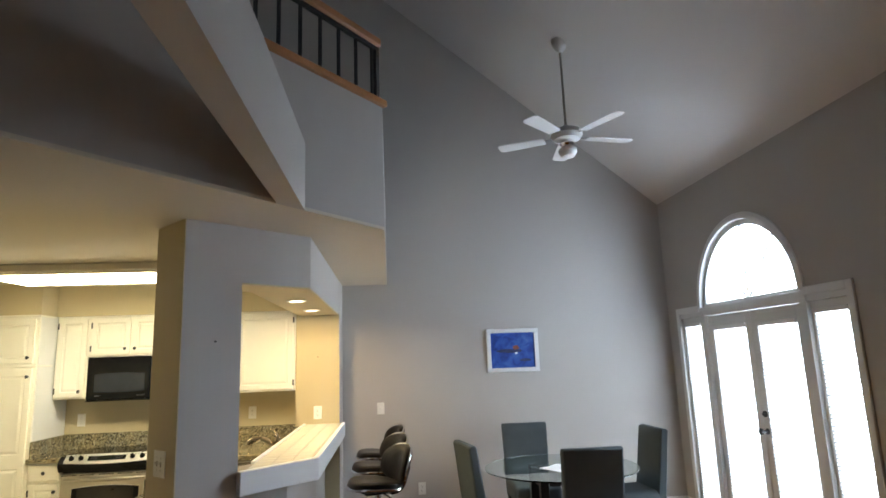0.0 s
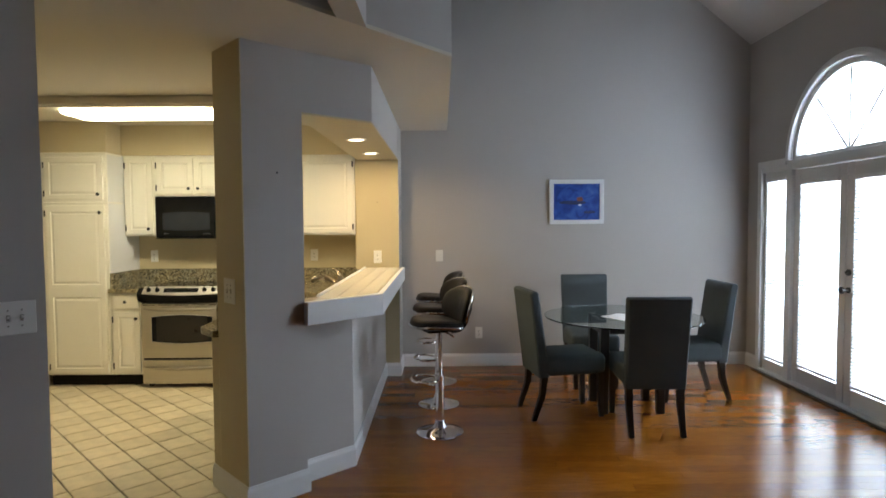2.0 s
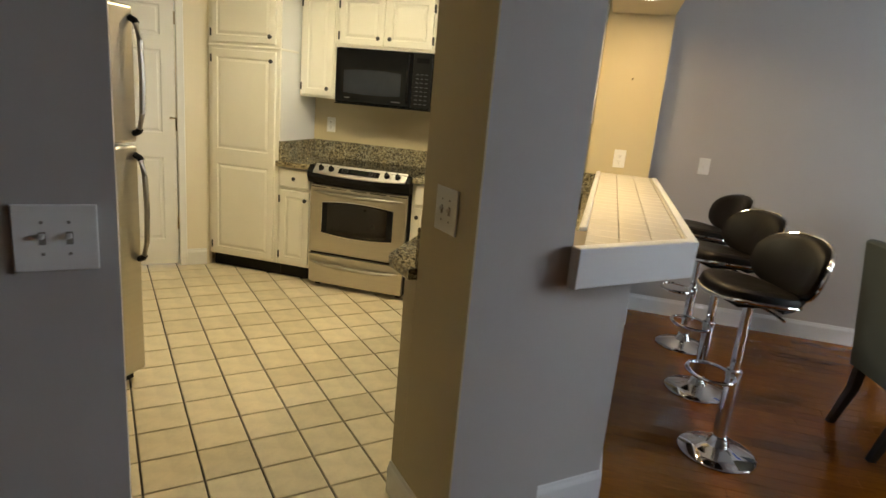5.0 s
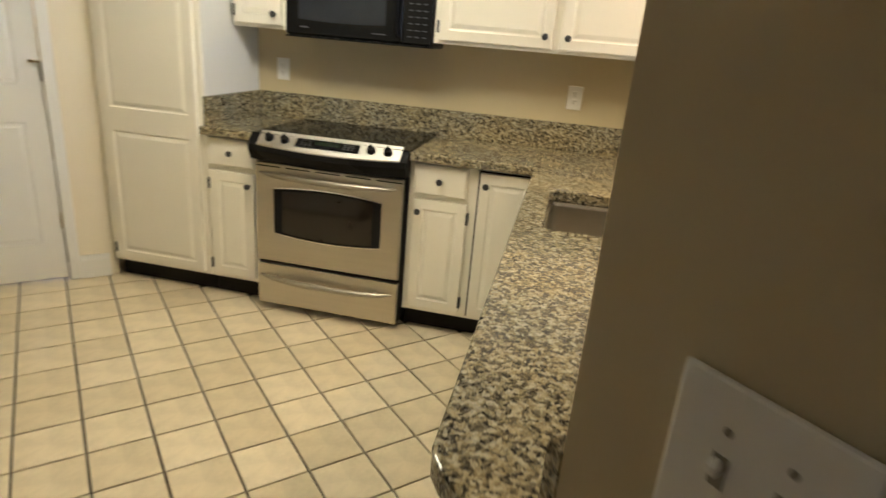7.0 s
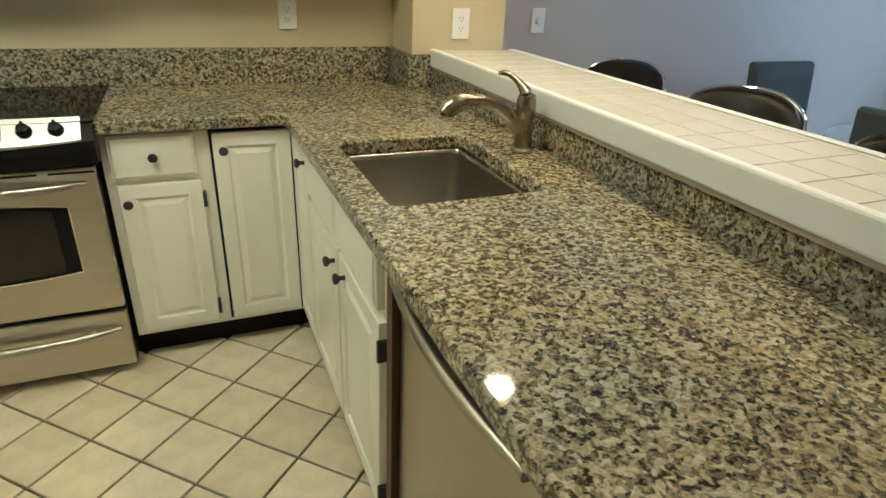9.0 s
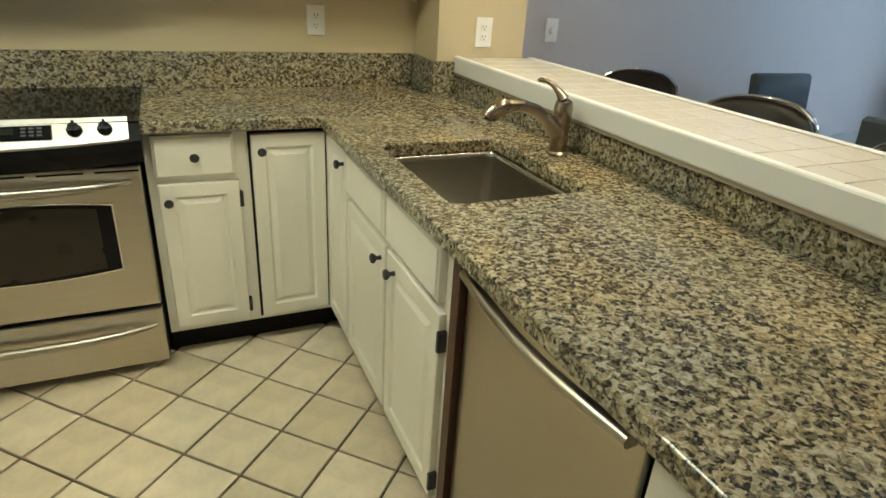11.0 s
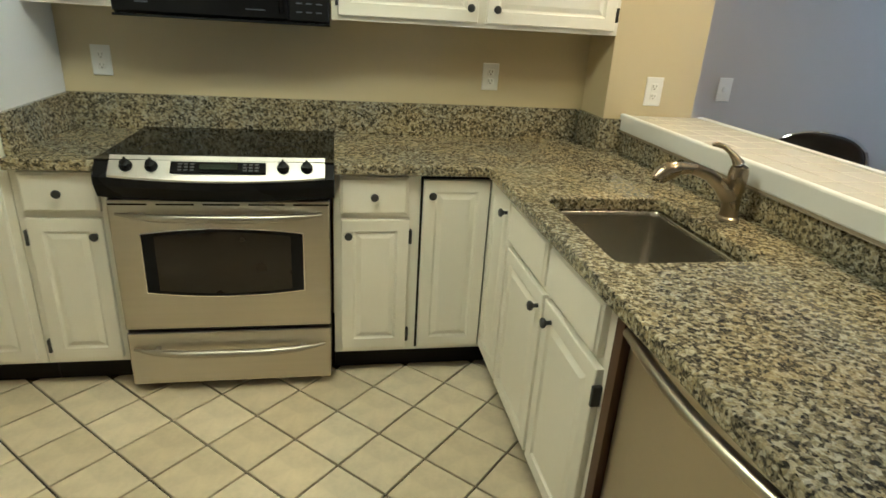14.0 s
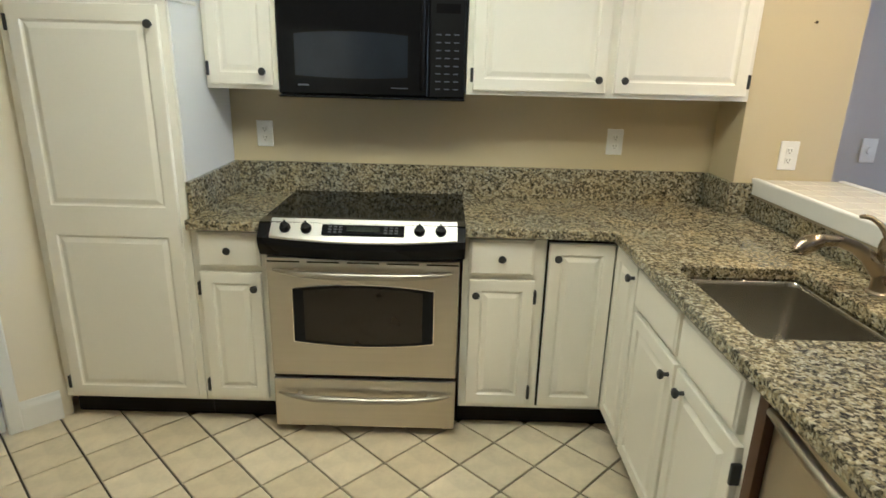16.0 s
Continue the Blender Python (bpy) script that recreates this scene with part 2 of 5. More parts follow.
def thing(name, x, y, z, label, category, group=""):
    ob = new(name)
    ob.empty_display_size = 0.1
    ob.location = (x, y, z)
    return tagged(ob, label, category, group)


def structure(name, bm, material, label="", smooth=False):
    return tagged(link(name, bm, material, smooth), label, kind="structure")


def hexa(bm, p, bev=0.0, seg=1):
    v = [bm.verts.new(q) for q in p]
    fs = [bm.faces.new([v[i] for i in f]) for f in ((0, 3, 2, 1), (4, 5, 6, 7), (0, 1, 5, 4), (1, 2, 6, 5), (2, 3, 7, 6), (3, 0, 4, 7))]
    if bev:
        es = list({e for f in fs for e in f.edges})
        bmesh.ops.bevel(bm, geom=es, offset=bev, segments=seg, profile=0.5, affect="EDGES")
    return v


def box(bm, x0, x1, y0, y1, z0, z1, bev=0.0, seg=1):
    return hexa(bm, [(x0, y0, z0), (x1, y0, z0), (x1, y1, z0), (x0, y1, z0), (x0, y0, z1), (x1, y0, z1), (x1, y1, z1), (x0, y1, z1)], bev, seg)


def boxes(*args, bev=0.0):
    bm = bmesh.new()
    for a in args:
        box(bm, *a, bev)
    return bm


def prism(pts, z0, z1, bev=0.0, seg=2):
    bm = bmesh.new()
    lo = [bm.verts.new((x, y, z0)) for x, y in pts]
    hi = [bm.verts.new((x, y, z1)) for x, y in pts]
    n = len(pts)
    bm.faces.new(lo[::-1]), bm.faces.new(hi)
    for i in range(n):
        bm.faces.new((lo[i], lo[(i + 1) % n], hi[(i + 1) % n], hi[i]))
    if bev:
        bmesh.ops.bevel(bm, geom=list(bm.edges), offset=bev, segments=seg, profile=0.5, affect="EDGES")
    return bm


def tube(bm, pts, r, seg=10, flat=1.0):
    """A round bar along points; r may be one radius or one for each point; flat squashes it upright."""
    pts = [Vector(p) for p in pts]
    rs = r if isinstance(r, (list, tuple)) else [r] * len(pts)
    rings = []
    for i, p in enumerate(pts):
        t = (pts[min(i + 1, len(pts) - 1)] - pts[max(i - 1, 0)]).normalized()
        a = t.cross(Vector((0, 0, 1))) if abs(t.z) < 0.95 else t.cross(Vector((0, 1, 0)))
        a.normalize()
        b = a.cross(t)
        rings.append([bm.verts.new(p + rs[i] * (math.cos(k) * a + flat * math.sin(k) * b)) for k in [2 * math.pi * j / seg for j in range(seg)]])
    for u, w in zip(rings, rings[1:]):
        for j in range(seg):
            bm.faces.new((u[j], u[(j + 1) % seg], w[(j + 1) % seg], w[j]))
    bm.faces.new(rings[0][::-1]), bm.faces.new(rings[-1])
    return bm


def loop_tube(bm, pts, r, seg=8):
    """A closed round bar through points."""
    pts = [Vector(p) for p in pts]
    n, rings = len(pts), []
    for i, p in enumerate(pts):
        t = (pts[(i + 1) % n] - pts[i - 1]).normalized()
        a = t.cross(Vector((0, 0, 1)))
        a = (a if a.length > 0.05 else t.cross(Vector((0, 1, 0)))).normalized()
        b = a.cross(t)
        rings.append([bm.verts.new(p + r * (math.cos(k) * a + math.sin(k) * b)) for k in [2 * math.pi * j / seg for j in range(seg)]])
    for i in range(n):
        u, w = rings[i], rings[(i + 1) % n]
        for j in range(seg):
            bm.faces.new((u[j], u[(j + 1) % seg], w[(j + 1) % seg], w[j]))
    return bm


def lathe(profile, at=(0, 0, 0), axis="z", seg=24, hollow=False):
    """A turned body from (radius, height) pairs along an axis from a place; hollow: the profile closes on itself as a ring."""
    bm = bmesh.new()
    turn = {"z": Matrix(), "x": Matrix.Rotation(radians(90), 4, "Y"), "-x": Matrix.Rotation(radians(-90), 4, "Y"), "-y": Matrix.Rotation(radians(90), 4, "X"), "-z": Matrix.Rotation(radians(180), 4, "X")}[axis]
    m = Matrix.Translation(at) @ turn
    rings = [[bm.verts.new(m @ Vector((max(r, 1e-4) * math.cos(k), max(r, 1e-4) * math.sin(k), h))) for k in [2 * math.pi * j / seg for j in range(seg)]] for r, h in profile]
    for u, w in zip(rings, rings[1:] + rings[:1] if hollow else rings[1:]):
        for j in range(seg):
            bm.faces.new((u[j], u[(j + 1) % seg], w[(j + 1) % seg], w[j]))
    if not hollow:
        bm.faces.new(rings[0][::-1]), bm.faces.new(rings[-1])
    return bm


def moved(bm, m):
    bmesh.ops.transform(bm, matrix=m, verts=bm.verts)
    return bm


def clip(poly, normal, offset):
    """The part of a polygon where normal . p <= offset."""
    out = []
    for i, p in enumerate(poly):
        q = poly[(i + 1) % len(poly)]
        dp, dq = normal[0] * p[0] + normal[1] * p[1] - offset, normal[0] * q[0] + normal[1] * q[1] - offset
        if dp <= 0:
            out.append(p)
        if dp * dq < 0:
            k = dp / (dp - dq)
            out.append((p[0] + k * (q[0] - p[0]), p[1] + k * (q[1] - p[1])))
    return out


def rounded(x0, x1, y0, y1, r, n=5):
    out = []
    for cx, cy, a0 in ((x1 - r, y1 - r, 0), (x0 + r, y1 - r, 90), (x0 + r, y0 + r, 180), (x1 - r, y0 + r, 270)):
        out += [(cx + r * math.cos(radians(a0 + 90 * i / n)), cy + r * math.sin(radians(a0 + 90 * i / n))) for i in range(n + 1)]
    return out


# ---- plan ----
H = 2.45                                  # ceiling of the kitchen and the hall
D, N = Vector((0.731, 0.682)), Vector((-0.682, 0.731))   # along the diagonal wall, and through it into the kitchen
A = Vector((1.75, -2.975))                # corner of the column at the doorway
def on(d, n):
    p = A + d * D + n * N
    return (p.x, p.y)
L = -0.865                                # the other jamb of the doorway, along the diagonal wall
CW, CD = 0.345, 0.345                     # width and depth of the column
WIN, NORTH = 5.95, 0.13
def roof(x):
    return 3.30 + 0.818 * (WIN - x) if x > 1.2 else 3.30 + 0.818 * (WIN - 1.2) - 0.818 * (1.2 - x)

# ---- floors ----
DOORLINE = ((N.x, N.y), N.x * A.x + N.y * A.y + 0.0)
sub = bmesh.new()
box(sub, -2.3, 6.2, -9.1, 0.3, -0.12, -0.012)
structure("floor", sub, GROUT, "dark grout bed under the floor")
boards = bmesh.new()
rng = random.Random(5)
verts, faces = [], []
W = 0.083
y = -9.0
while y < 0.25:
    x = -2.2 - rng.random()
    while x < 6.0:
        ln = rng.uniform(0.5, 1.3)
        g = 0.0005
        poly = [(x + g, y + g), (x + ln - g, y + g), (x + ln - g, y + W - g), (x + g, y + W - g)]
        poly = clip(clip(poly, (1, 0), WIN + 0.02), (-1, 0), 2.2)
        for poly in (clip(clip(poly, (1, 0), 2.0), *DOORLINE), clip(poly, (-1, 0), -2.0)):
            if len(poly) < 3:
                continue
            k = len(verts)
            verts += [(px, py, 0.0) for px, py in poly] + [(px, py, -0.012) for px, py in poly]
            n = len(poly)
            faces.append(tuple(range(k, k + n)))
            faces += [(k + i, k + n + i, k + n + (i + 1) % n, k + (i + 1) % n) for i in range(n)]
        x += ln
    y += W
me = bpy.data.meshes.new("floorboards")
me.from_pydata(verts, [], faces)
me.materials.append(WOOD)
ob = new("floorboards", me)
ob.parent = bpy.data.objects["floor"]
tagged(ob, "glossy orange-brown hardwood floorboards", kind="stuff")

# ---- walls ----
structure("wall_kitchen_north", boxes((-1.1, 1.93, 0, NORTH + 0.15, 0, H)), WARMWALL)
structure("wall_stub", boxes((1.93, 2.348, -0.25, NORTH + 0.15, 0, H)), WARMWALL, "short wall at the end of the bar, toned cream for the warm lamp light")
structure("wall_stub_side", boxes((2.348, 2.352, -0.25, NORTH + 0.15, 0, H)), GREIGE, "greige painted side of the short wall")
def gable(y0, y1, x0, x1, z0=0.0):
    bm = bmesh.new()
    pts = [(x0, z0), (x1, z0), (x1, roof(x1) + 0.1), (1.2, roof(1.2) + 0.1), (x0, roof(x0) + 0.1)]
    if x0 > 1.2:
        pts.pop(3)
    lo, hi = [bm.verts.new((x, y0, z)) for x, z in pts], [bm.verts.new((x, y1, z)) for x, z in pts]
    bm.faces.new(lo), bm.faces.new(hi[::-1])
    for i in range(len(pts)):
        j = (i + 1) % len(pts)
        bm.faces.new((lo[i], lo[j], hi[j], hi[i]))
    return bm
structure("wall_north", gable(NORTH, NORTH + 0.15, 2.352, WIN + 0.15), GREIGE, "tall greige painted gable wall of the dining room")
structure("wall_loft_north", gable(NORTH, NORTH + 0.15, -2.3, 2.352, H), GREIGE)
structure("wall_south", gable(-9.15, -9.0, -2.3, WIN + 0.15), GREIGE)
structure("wall_west", boxes((-2.3, -2.2, -9.0, NORTH, 0, 4.7)), GREIGE)

# east wall with the french doors, the sidelights and the half-round window
YC, Y0, Y1, ZH, RA = -1.32, -2.51, -0.15, 2.01, 0.715
ZA = 2.05
bm = bmesh.new()
box(bm, WIN, WIN + 0.15, -9.0, Y0, 0, 3.42)
box(bm, WIN, WIN + 0.15, Y1, NORTH, 0, 3.42)
ys = [Y0, YC - RA] + [YC - RA * math.cos(math.pi * i / 28) for i in range(1, 28)] + [YC + RA, Y1]
def head(y):
    return ZA + math.sqrt(max(0, RA * RA - (y - YC) ** 2)) if abs(y - YC) < RA else ZH
cols = []
for i, y in enumerate(ys):
    zb = ZA if i in (1, len(ys) - 2) else head(y)
    cols.append([bm.verts.new((xx, y, z)) for xx in (WIN, WIN + 0.15) for z in (zb, 3.42)])
for u, w in zip(cols, cols[1:]):
    bm.faces.new((u[0], u[1], w[1], w[0])), bm.faces.new((u[2], w[2], w[3], u[3])), bm.faces.new((u[0], w[0], w[2], u[2])), bm.faces.new((u[1], u[3], w[3], w[1]))
structure("wall_east", bm, GREIGE, "greige painted wall with french doors")

# sloped ceiling
bm = bmesh.new()
for x0, x1 in ((WIN + 0.15, 1.2), (1.2, -2.3)):
    lo = [bm.verts.new(p) for p in ((x0, -9.1, roof(x0)), (x0, 0.28, roof(x0)), (x1, 0.28, roof(x1)), (x1, -9.1, roof(x1)))]
    hi = [bm.verts.new((v.co.x, v.co.y, v.co.z + 0.12)) for v in lo]
    bm.faces.new(lo), bm.faces.new(hi[::-1])
    for i in range(4):
        bm.faces.new((lo[i], lo[(i + 1) % 4], hi[(i + 1) % 4], hi[i]))
structure("ceiling_vault", bm, CEIL, "white painted vaulted ceiling")

# loft: its floor is the ceiling below, its edge runs diagonally
E0, E1 = (2.83, -2.60), (-2.2, -8.77)
loft = [(2.83, NORTH), (-2.2, NORTH), E1, E0]
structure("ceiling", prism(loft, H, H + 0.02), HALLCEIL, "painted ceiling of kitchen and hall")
structure("loft_floor", prism(loft, H + 0.02, 3.27), GREIGE, "greige painted edge of the loft")
structure("beam", prism([(2.29, -9.0), (2.41, -9.0), (2.41, -3.115), (2.29, -3.262)], H, 2.83), GREIGE, "greige painted beam below the loft")

# diagonal wall, column, half wall, header
structure("wall_hall", prism([on(L, 0), on(L, 0.12), on(-5.2, 0.12), on(-5.2, 0)], 0, H), GREIGE, "greige painted wall beside the kitchen doorway")
structure("column", prism([on(0.003, 0), on(CW, 0), on(CW, CD), on(0.003, CD)], 0, H), GREIGE, "greige painted column beside the doorway")
# Thin face that carries the painted-in lamp warmth up to the column's edge.
structure("column_jamb", prism([on(-0.003, 0), on(0.003, 0), on(0.003, CD), on(-0.003, CD)], 0, H), WARMWALL, "jamb of the doorway, toned cream for the warm lamp light")
structure("wall_counter_end", prism([on(-0.003, CD + 0.002), on(0.10, CD + 0.002), on(0.10, 0.44), on(-0.003, 0.44)], 0, 0.872), WARMWALL, "low wall below the counter end, toned cream for the warm lamp light")
bx = (2.212 - 1.675) / 0.731
structure("half_wall", prism([on(CW + 0.002, 0.11), (2.212, -2.895 + 0.682 * bx), (2.212, -0.252), (2.05, -0.252), (2.05, -2.42), on(CW + 0.002, 0.20)], 0, 1.0), GREIGE, "greige painted half wall below the bar")
hx = (2.35 - 1.75) / 0.731
structure("header", prism([on(CW + 0.0001, 0), (2.35, -2.975 + 0.682 * hx), (2.35, -0.252), (1.95, -0.252), (1.95, -2.30), on(CW + 0.002, CD - 0.002)], 2.12, H), GREIGE, "greige painted header above the bar")
# Thin underside in the tone that has the lamp light in it.
structure("header_soffit", prism([on(CW + 0.006, 0.006), (2.345, -2.965 + 0.682 * hx), (2.345, -0.256), (1.955, -0.256), (1.955, -2.30), on(CW + 0.006, CD - 0.006)], 2.112, 2.12), WARMWALL, "underside of the header, toned cream for the warm lamp light")
# kitchen walls to the west
DW0 = Vector((-1.0, -0.60))
structure("wall_pantry_side", boxes((-1.1, -1.0, -0.58, 0, 0, H)), WARMWALL)
def west(d, n):
    p = DW0 + d * Vector((-0.707, -0.707)) + n * Vector((-0.707, 0.707))
    return (p.x, p.y)
# Both sides of the door wall take a paler tone than its head.
structure("wall_door_side", prism([west(-0.118, 0), west(0.115, 0), west(0.115, 0.1), west(-0.03, 0.1)], 0, H), PALE)
structure("wall_door_far", prism([west(0.915, 0), west(1.3, 0), west(1.3, 0.1), west(0.915, 0.1)], 0, H), PALE)
structure("wall_door_head", prism([west(0.115, 0), west(0.915, 0), west(0.915, 0.1), west(0.115, 0.1)], 2.06, H), WARMWALL)
structure("wall_kitchen_west", boxes((-2.02, -1.90, -2.2, -1.50, 0, H)), WARMWALL)
structure("wall_kitchen_back", boxes((-1.90, -0.78, -2.2, -2.1, 0, H)), WARMWALL)
structure("wall_fridge_back", boxes((-0.88, -0.78, -5.3, -2.2, 0, H)), WARMWALL)
# soffits over the cabinets
structure("soffit", boxes((-0.298, 1.93, -0.30, 0, 2.165, H)), WARMWALL)
structure("soffit_pantry", boxes((-1.0, -0.298, -0.56, 0, 2.165, H)), WARMWALL)

# ---- trim: baseboards, casings, bar top ----
def strip(name, pts, h=0.13, t=0.014, label=""):
    """A baseboard with a rounded top along a line of points; it stands out to the right of the line."""
    bm = bmesh.new()
    prof = [(0.0, 0.0), (t, 0.0), (t, h * 0.78), (t * 0.75, h * 0.86), (t * 0.55, h * 0.9), (t * 0.35, h), (0.0, h)]
    v2 = [Vector(p) for p in pts]
    rows = []
    for i, p in enumerate(v2):
        n0 = (v2[i] - v2[i - 1]).normalized() if i else (v2[1] - v2[0]).normalized()
        n1 = (v2[i + 1] - v2[i]).normalized() if i + 1 < len(v2) else n0
        a, b = Vector((n0.y, -n0.x)), Vector((n1.y, -n1.x))
        m = (a + b) / max(0.3, 1 + a.dot(b))
        rows.append([bm.verts.new((p.x + m.x * o, p.y + m.y * o, z)) for o, z in prof])
    for u, w in zip(rows, rows[1:]):
        for j in range(len(prof)):
            k = (j + 1) % len(prof)
            bm.faces.new((u[j], u[k], w[k], w[j]))
    bm.faces.new(rows[0]), bm.faces.new(rows[-1][::-1])
    return structure(name, bm, TRIM, label or "white painted baseboard")


cb = (2.212, -2.895 + 0.682 * bx)
strip("baseboard", [on(-5.0, 0), on(L, 0), on(L, 0.12)])
strip("baseboard", [on(-0.003, 0.44), on(-0.003, 0), on(CW, 0), on(CW, 0.11), cb, (2.212, -0.252), (2.352, -0.252), (2.352, NORTH), (WIN, NORTH), (WIN, Y1 + 0.07)])
strip("baseboard", [(WIN, Y0 - 0.07), (WIN, -9.0)])
strip("baseboard", [west(0.068, 0), west(-0.078, 0)], t=0.016)

# bar: white apron and edge with tiles on top
bar = [on(CW + 0.004, -0.03), (2.395, -2.385), (2.395, -0.254), (2.008, -0.254), (2.008, -2.435), on(CW + 0.004, 0.215)]
structure("bar_top", prism(bar, 0.998, 1.062, 0.006, 2), BARGROUT, "raised bar counter bed")
bm = prism([on(0.335, -0.045), (2.405, -2.40), (2.405, -0.256), (2.374, -0.256), (2.374, -2.37), on(0.335, -0.003)], 0.945, 1.074, 0.004, 1)
structure("bar_apron", bm, TRIM, "white painted apron along the bar")
structure("bar_edge", prism([(2.004, -2.440), (2.004, -0.256), (2.031, -0.256), (2.031, -2.425)], 1.008, 1.078, 0.007, 2), TRIM, "white painted edge of the bar above the counter")

# door to the pantry room in the diagonal wall
def west3(d, n, z):
    x, y = west(d, n)
    return (x, y, z)
def west_box(bm, d0, d1, n0, n1, z0, z1, bev=0.0):
    hexa(bm, [west3(d, n, z) for z in (z0, z1) for d, n in ((d0, n0), (d1, n0), (d1, n1), (d0, n1))], bev)
    return bm
bm = bmesh.new()
west_box(bm, 0.068, 0.122, -0.018, 0, 0, 2.115, 0.006), west_box(bm, 0.908, 0.962, -0.018, 0, 0, 2.115, 0.006), west_box(bm, 0.122, 0.908, -0.018, 0, 2.055, 2.115, 0.006)
structure("trim", bm, TRIM, "white painted door casing")


def rings_panel(w, h, spec, m):
    """A board with stepped rectangles on its front: spec is [(x0, x1, z0, z1, [(inset, depth), ...]), ...] cells laid on a slab w x h facing -y."""
    bm = bmesh.new()
    t = 0.019
    xs = sorted({0, w, *[c[0] for c in spec], *[c[1] for c in spec]})
    zs = sorted({0, h, *[c[2] for c in spec], *[c[3] for c in spec]})
    grid = {(x, z): bm.verts.new((x, 0, z)) for x in xs for z in zs}
    for x0, x1 in zip(xs, xs[1:]):
        for z0, z1 in zip(zs, zs[1:]):
            cell = next((c for c in spec if c[0] <= x0 and c[1] >= x1 and c[2] <= z0 and c[3] >= z1), None)
            ring = [grid[x0, z0], grid[x1, z0], grid[x1, z1], grid[x0, z1]]
            if cell is None:
                bm.faces.new(ring)
                continue
            for inset, depth in cell[4]:
                nxt = [bm.verts.new((x, depth, z)) for x, z in ((x0 + inset, z0 + inset), (x1 - inset, z0 + inset), (x1 - inset, z1 - inset), (x0 + inset, z1 - inset))]
                for i in range(4):
                    bm.faces.new((ring[i], ring[(i + 1) % 4], nxt[(i + 1) % 4], nxt[i]))
                ring = nxt
            bm.faces.new(ring)
    edge = [e for e in bm.edges if len(e.link_faces) == 1]
    ext = bmesh.ops.extrude_edge_only(bm, edges=edge)
    vs = [g for g in ext["geom"] if isinstance(g, bmesh.types.BMVert)]
    bmesh.ops.translate(bm, verts=vs, vec=(0, t, 0))
    bmesh.ops.contextual_create(bm, geom=[g for g in ext["geom"] if isinstance(g, bmesh.types.BMEdge)])
    sharp = [e for e in bm.edges if all(abs(v.co.y) < 1e-6 for v in e.verts) and any(abs(f.normal.y) < 0.5 for f in e.link_faces) and (
        all(v.co.x in (0.0, w) for v in e.verts) or all(v.co.z in (0.0, h) for v in e.verts) or True) and len(e.link_faces) == 2 and any(max(v.co.y for v in f.verts) > t - 1e-4 for f in e.link_faces)]
    bm.normal_update()
    bmesh.ops.bevel(bm, geom=sharp, offset=0.004, segments=2, profile=0.5, affect="EDGES")
    return moved(bm, m)


RAISED = [(0.004, 0.0065), (0.010, 0.0085), (0.030, 0.0005)]
LEAF = [(0.008, 0.006), (0.02, 0.0065), (0.03, 0.002)]
def raised(w, h, border=0.046):
    return [(border, w - border, border, h - border, RAISED)]


room_door = thing("door_1", *west3(0.57, 0, 0), "white painted six-panel door, closed, with lever handle", "door")
room_door["kind"] = "structure"
m = Matrix(((-0.707, -0.707, 0, 0), (-0.707, 0.707, 0, 0), (0, 0, 1, 0), (0, 0, 0, 1)))
mdoor = Matrix.Translation(west3(0.127, 0.006, 0.012)) @ m
dw, dh = 0.78, 2.035
cells = [(x0, x0 + 0.275, z0, z1, LEAF) for x0 in (0.095, 0.41) for z0, z1 in ((0.205, 0.845), (1.025, 1.62), (1.72, 1.93))]
leaf = part("leaf", rings_panel(dw, dh, cells, mdoor), TRIM, room_door)
bm = lathe([(0.028, 0), (0.028, 0.008), (0.012, 0.012), (0.010, 0.05)], (0, 0, 0), "-y")
tube(bm, [(0, -0.045, 0), (-0.05, -0.05, 0.0), (-0.11, -0.045, -0.004)], [0.009, 0.009, 0.007])
part("lever_handle", moved(bm, mdoor @ Matrix.Translation((0.72, 0, 0.97))), NICKEL, leaf, smooth=True)
for z in (0.33, 1.09, 1.85):
    part("hinge", moved(boxes((0.0, 0.012, -0.008, 0.004, z - 0.045, z + 0.045)), mdoor @ Matrix.Translation((-0.006, 0, 0))), NICKEL, leaf)
bm = bmesh.new()
tube(bm, [(0.0, -0.010, 1.137), (0.022, -0.030, 1.139), (0.044, -0.018, 1.139)], [0.006, 0.005, 0.009], 10)
part("hinge_stop", moved(bm, mdoor), NICKEL, leaf, "small metal hinge-pin door stop", True)

# ---- french doors, sidelights, half-round window ----
def frame_bar(bm, y0, y1, z0, z1, x0=WIN + 0.02, x1=WIN + 0.07, bev=0.004):
    return box(bm, x0, x1, y0, y1, z0, z1, bev)


bm = bmesh.new()
for a, b, z0, z1 in ((Y1 - 0.0, Y1 + 0.065, 0, 2.075), (Y0 - 0.065, Y0, 0, 2.075)):
    frame_bar(bm, a, b, z0, z1, WIN - 0.02, WIN - 0.001)
frame_bar(bm, YC + RA + 0.05, Y1, 2.01, 2.075, WIN - 0.02, WIN - 0.001)
frame_bar(bm, Y0, YC - RA - 0.05, 2.01, 2.075, WIN - 0.02, WIN - 0.001)
arc = [math.pi * i / 32 for i in range(33)]
ring = [[bm.verts.new((x, YC + r * math.cos(k), ZA + r * math.sin(k))) for x, r in ((WIN - 0.001, RA), (WIN - 0.022, RA + 0.004), (WIN - 0.024, RA + 0.03), (WIN - 0.016, RA + 0.062), (WIN - 0.001, RA + 0.065))] for k in arc]
for u, w in zip(ring, ring[1:]):
    for j in range(5):
        bm.faces.new((u[j], u[(j + 1) % 5], w[(j + 1) % 5], w[j]))
bm.faces.new(ring[0]), bm.faces.new(ring[-1][::-1])
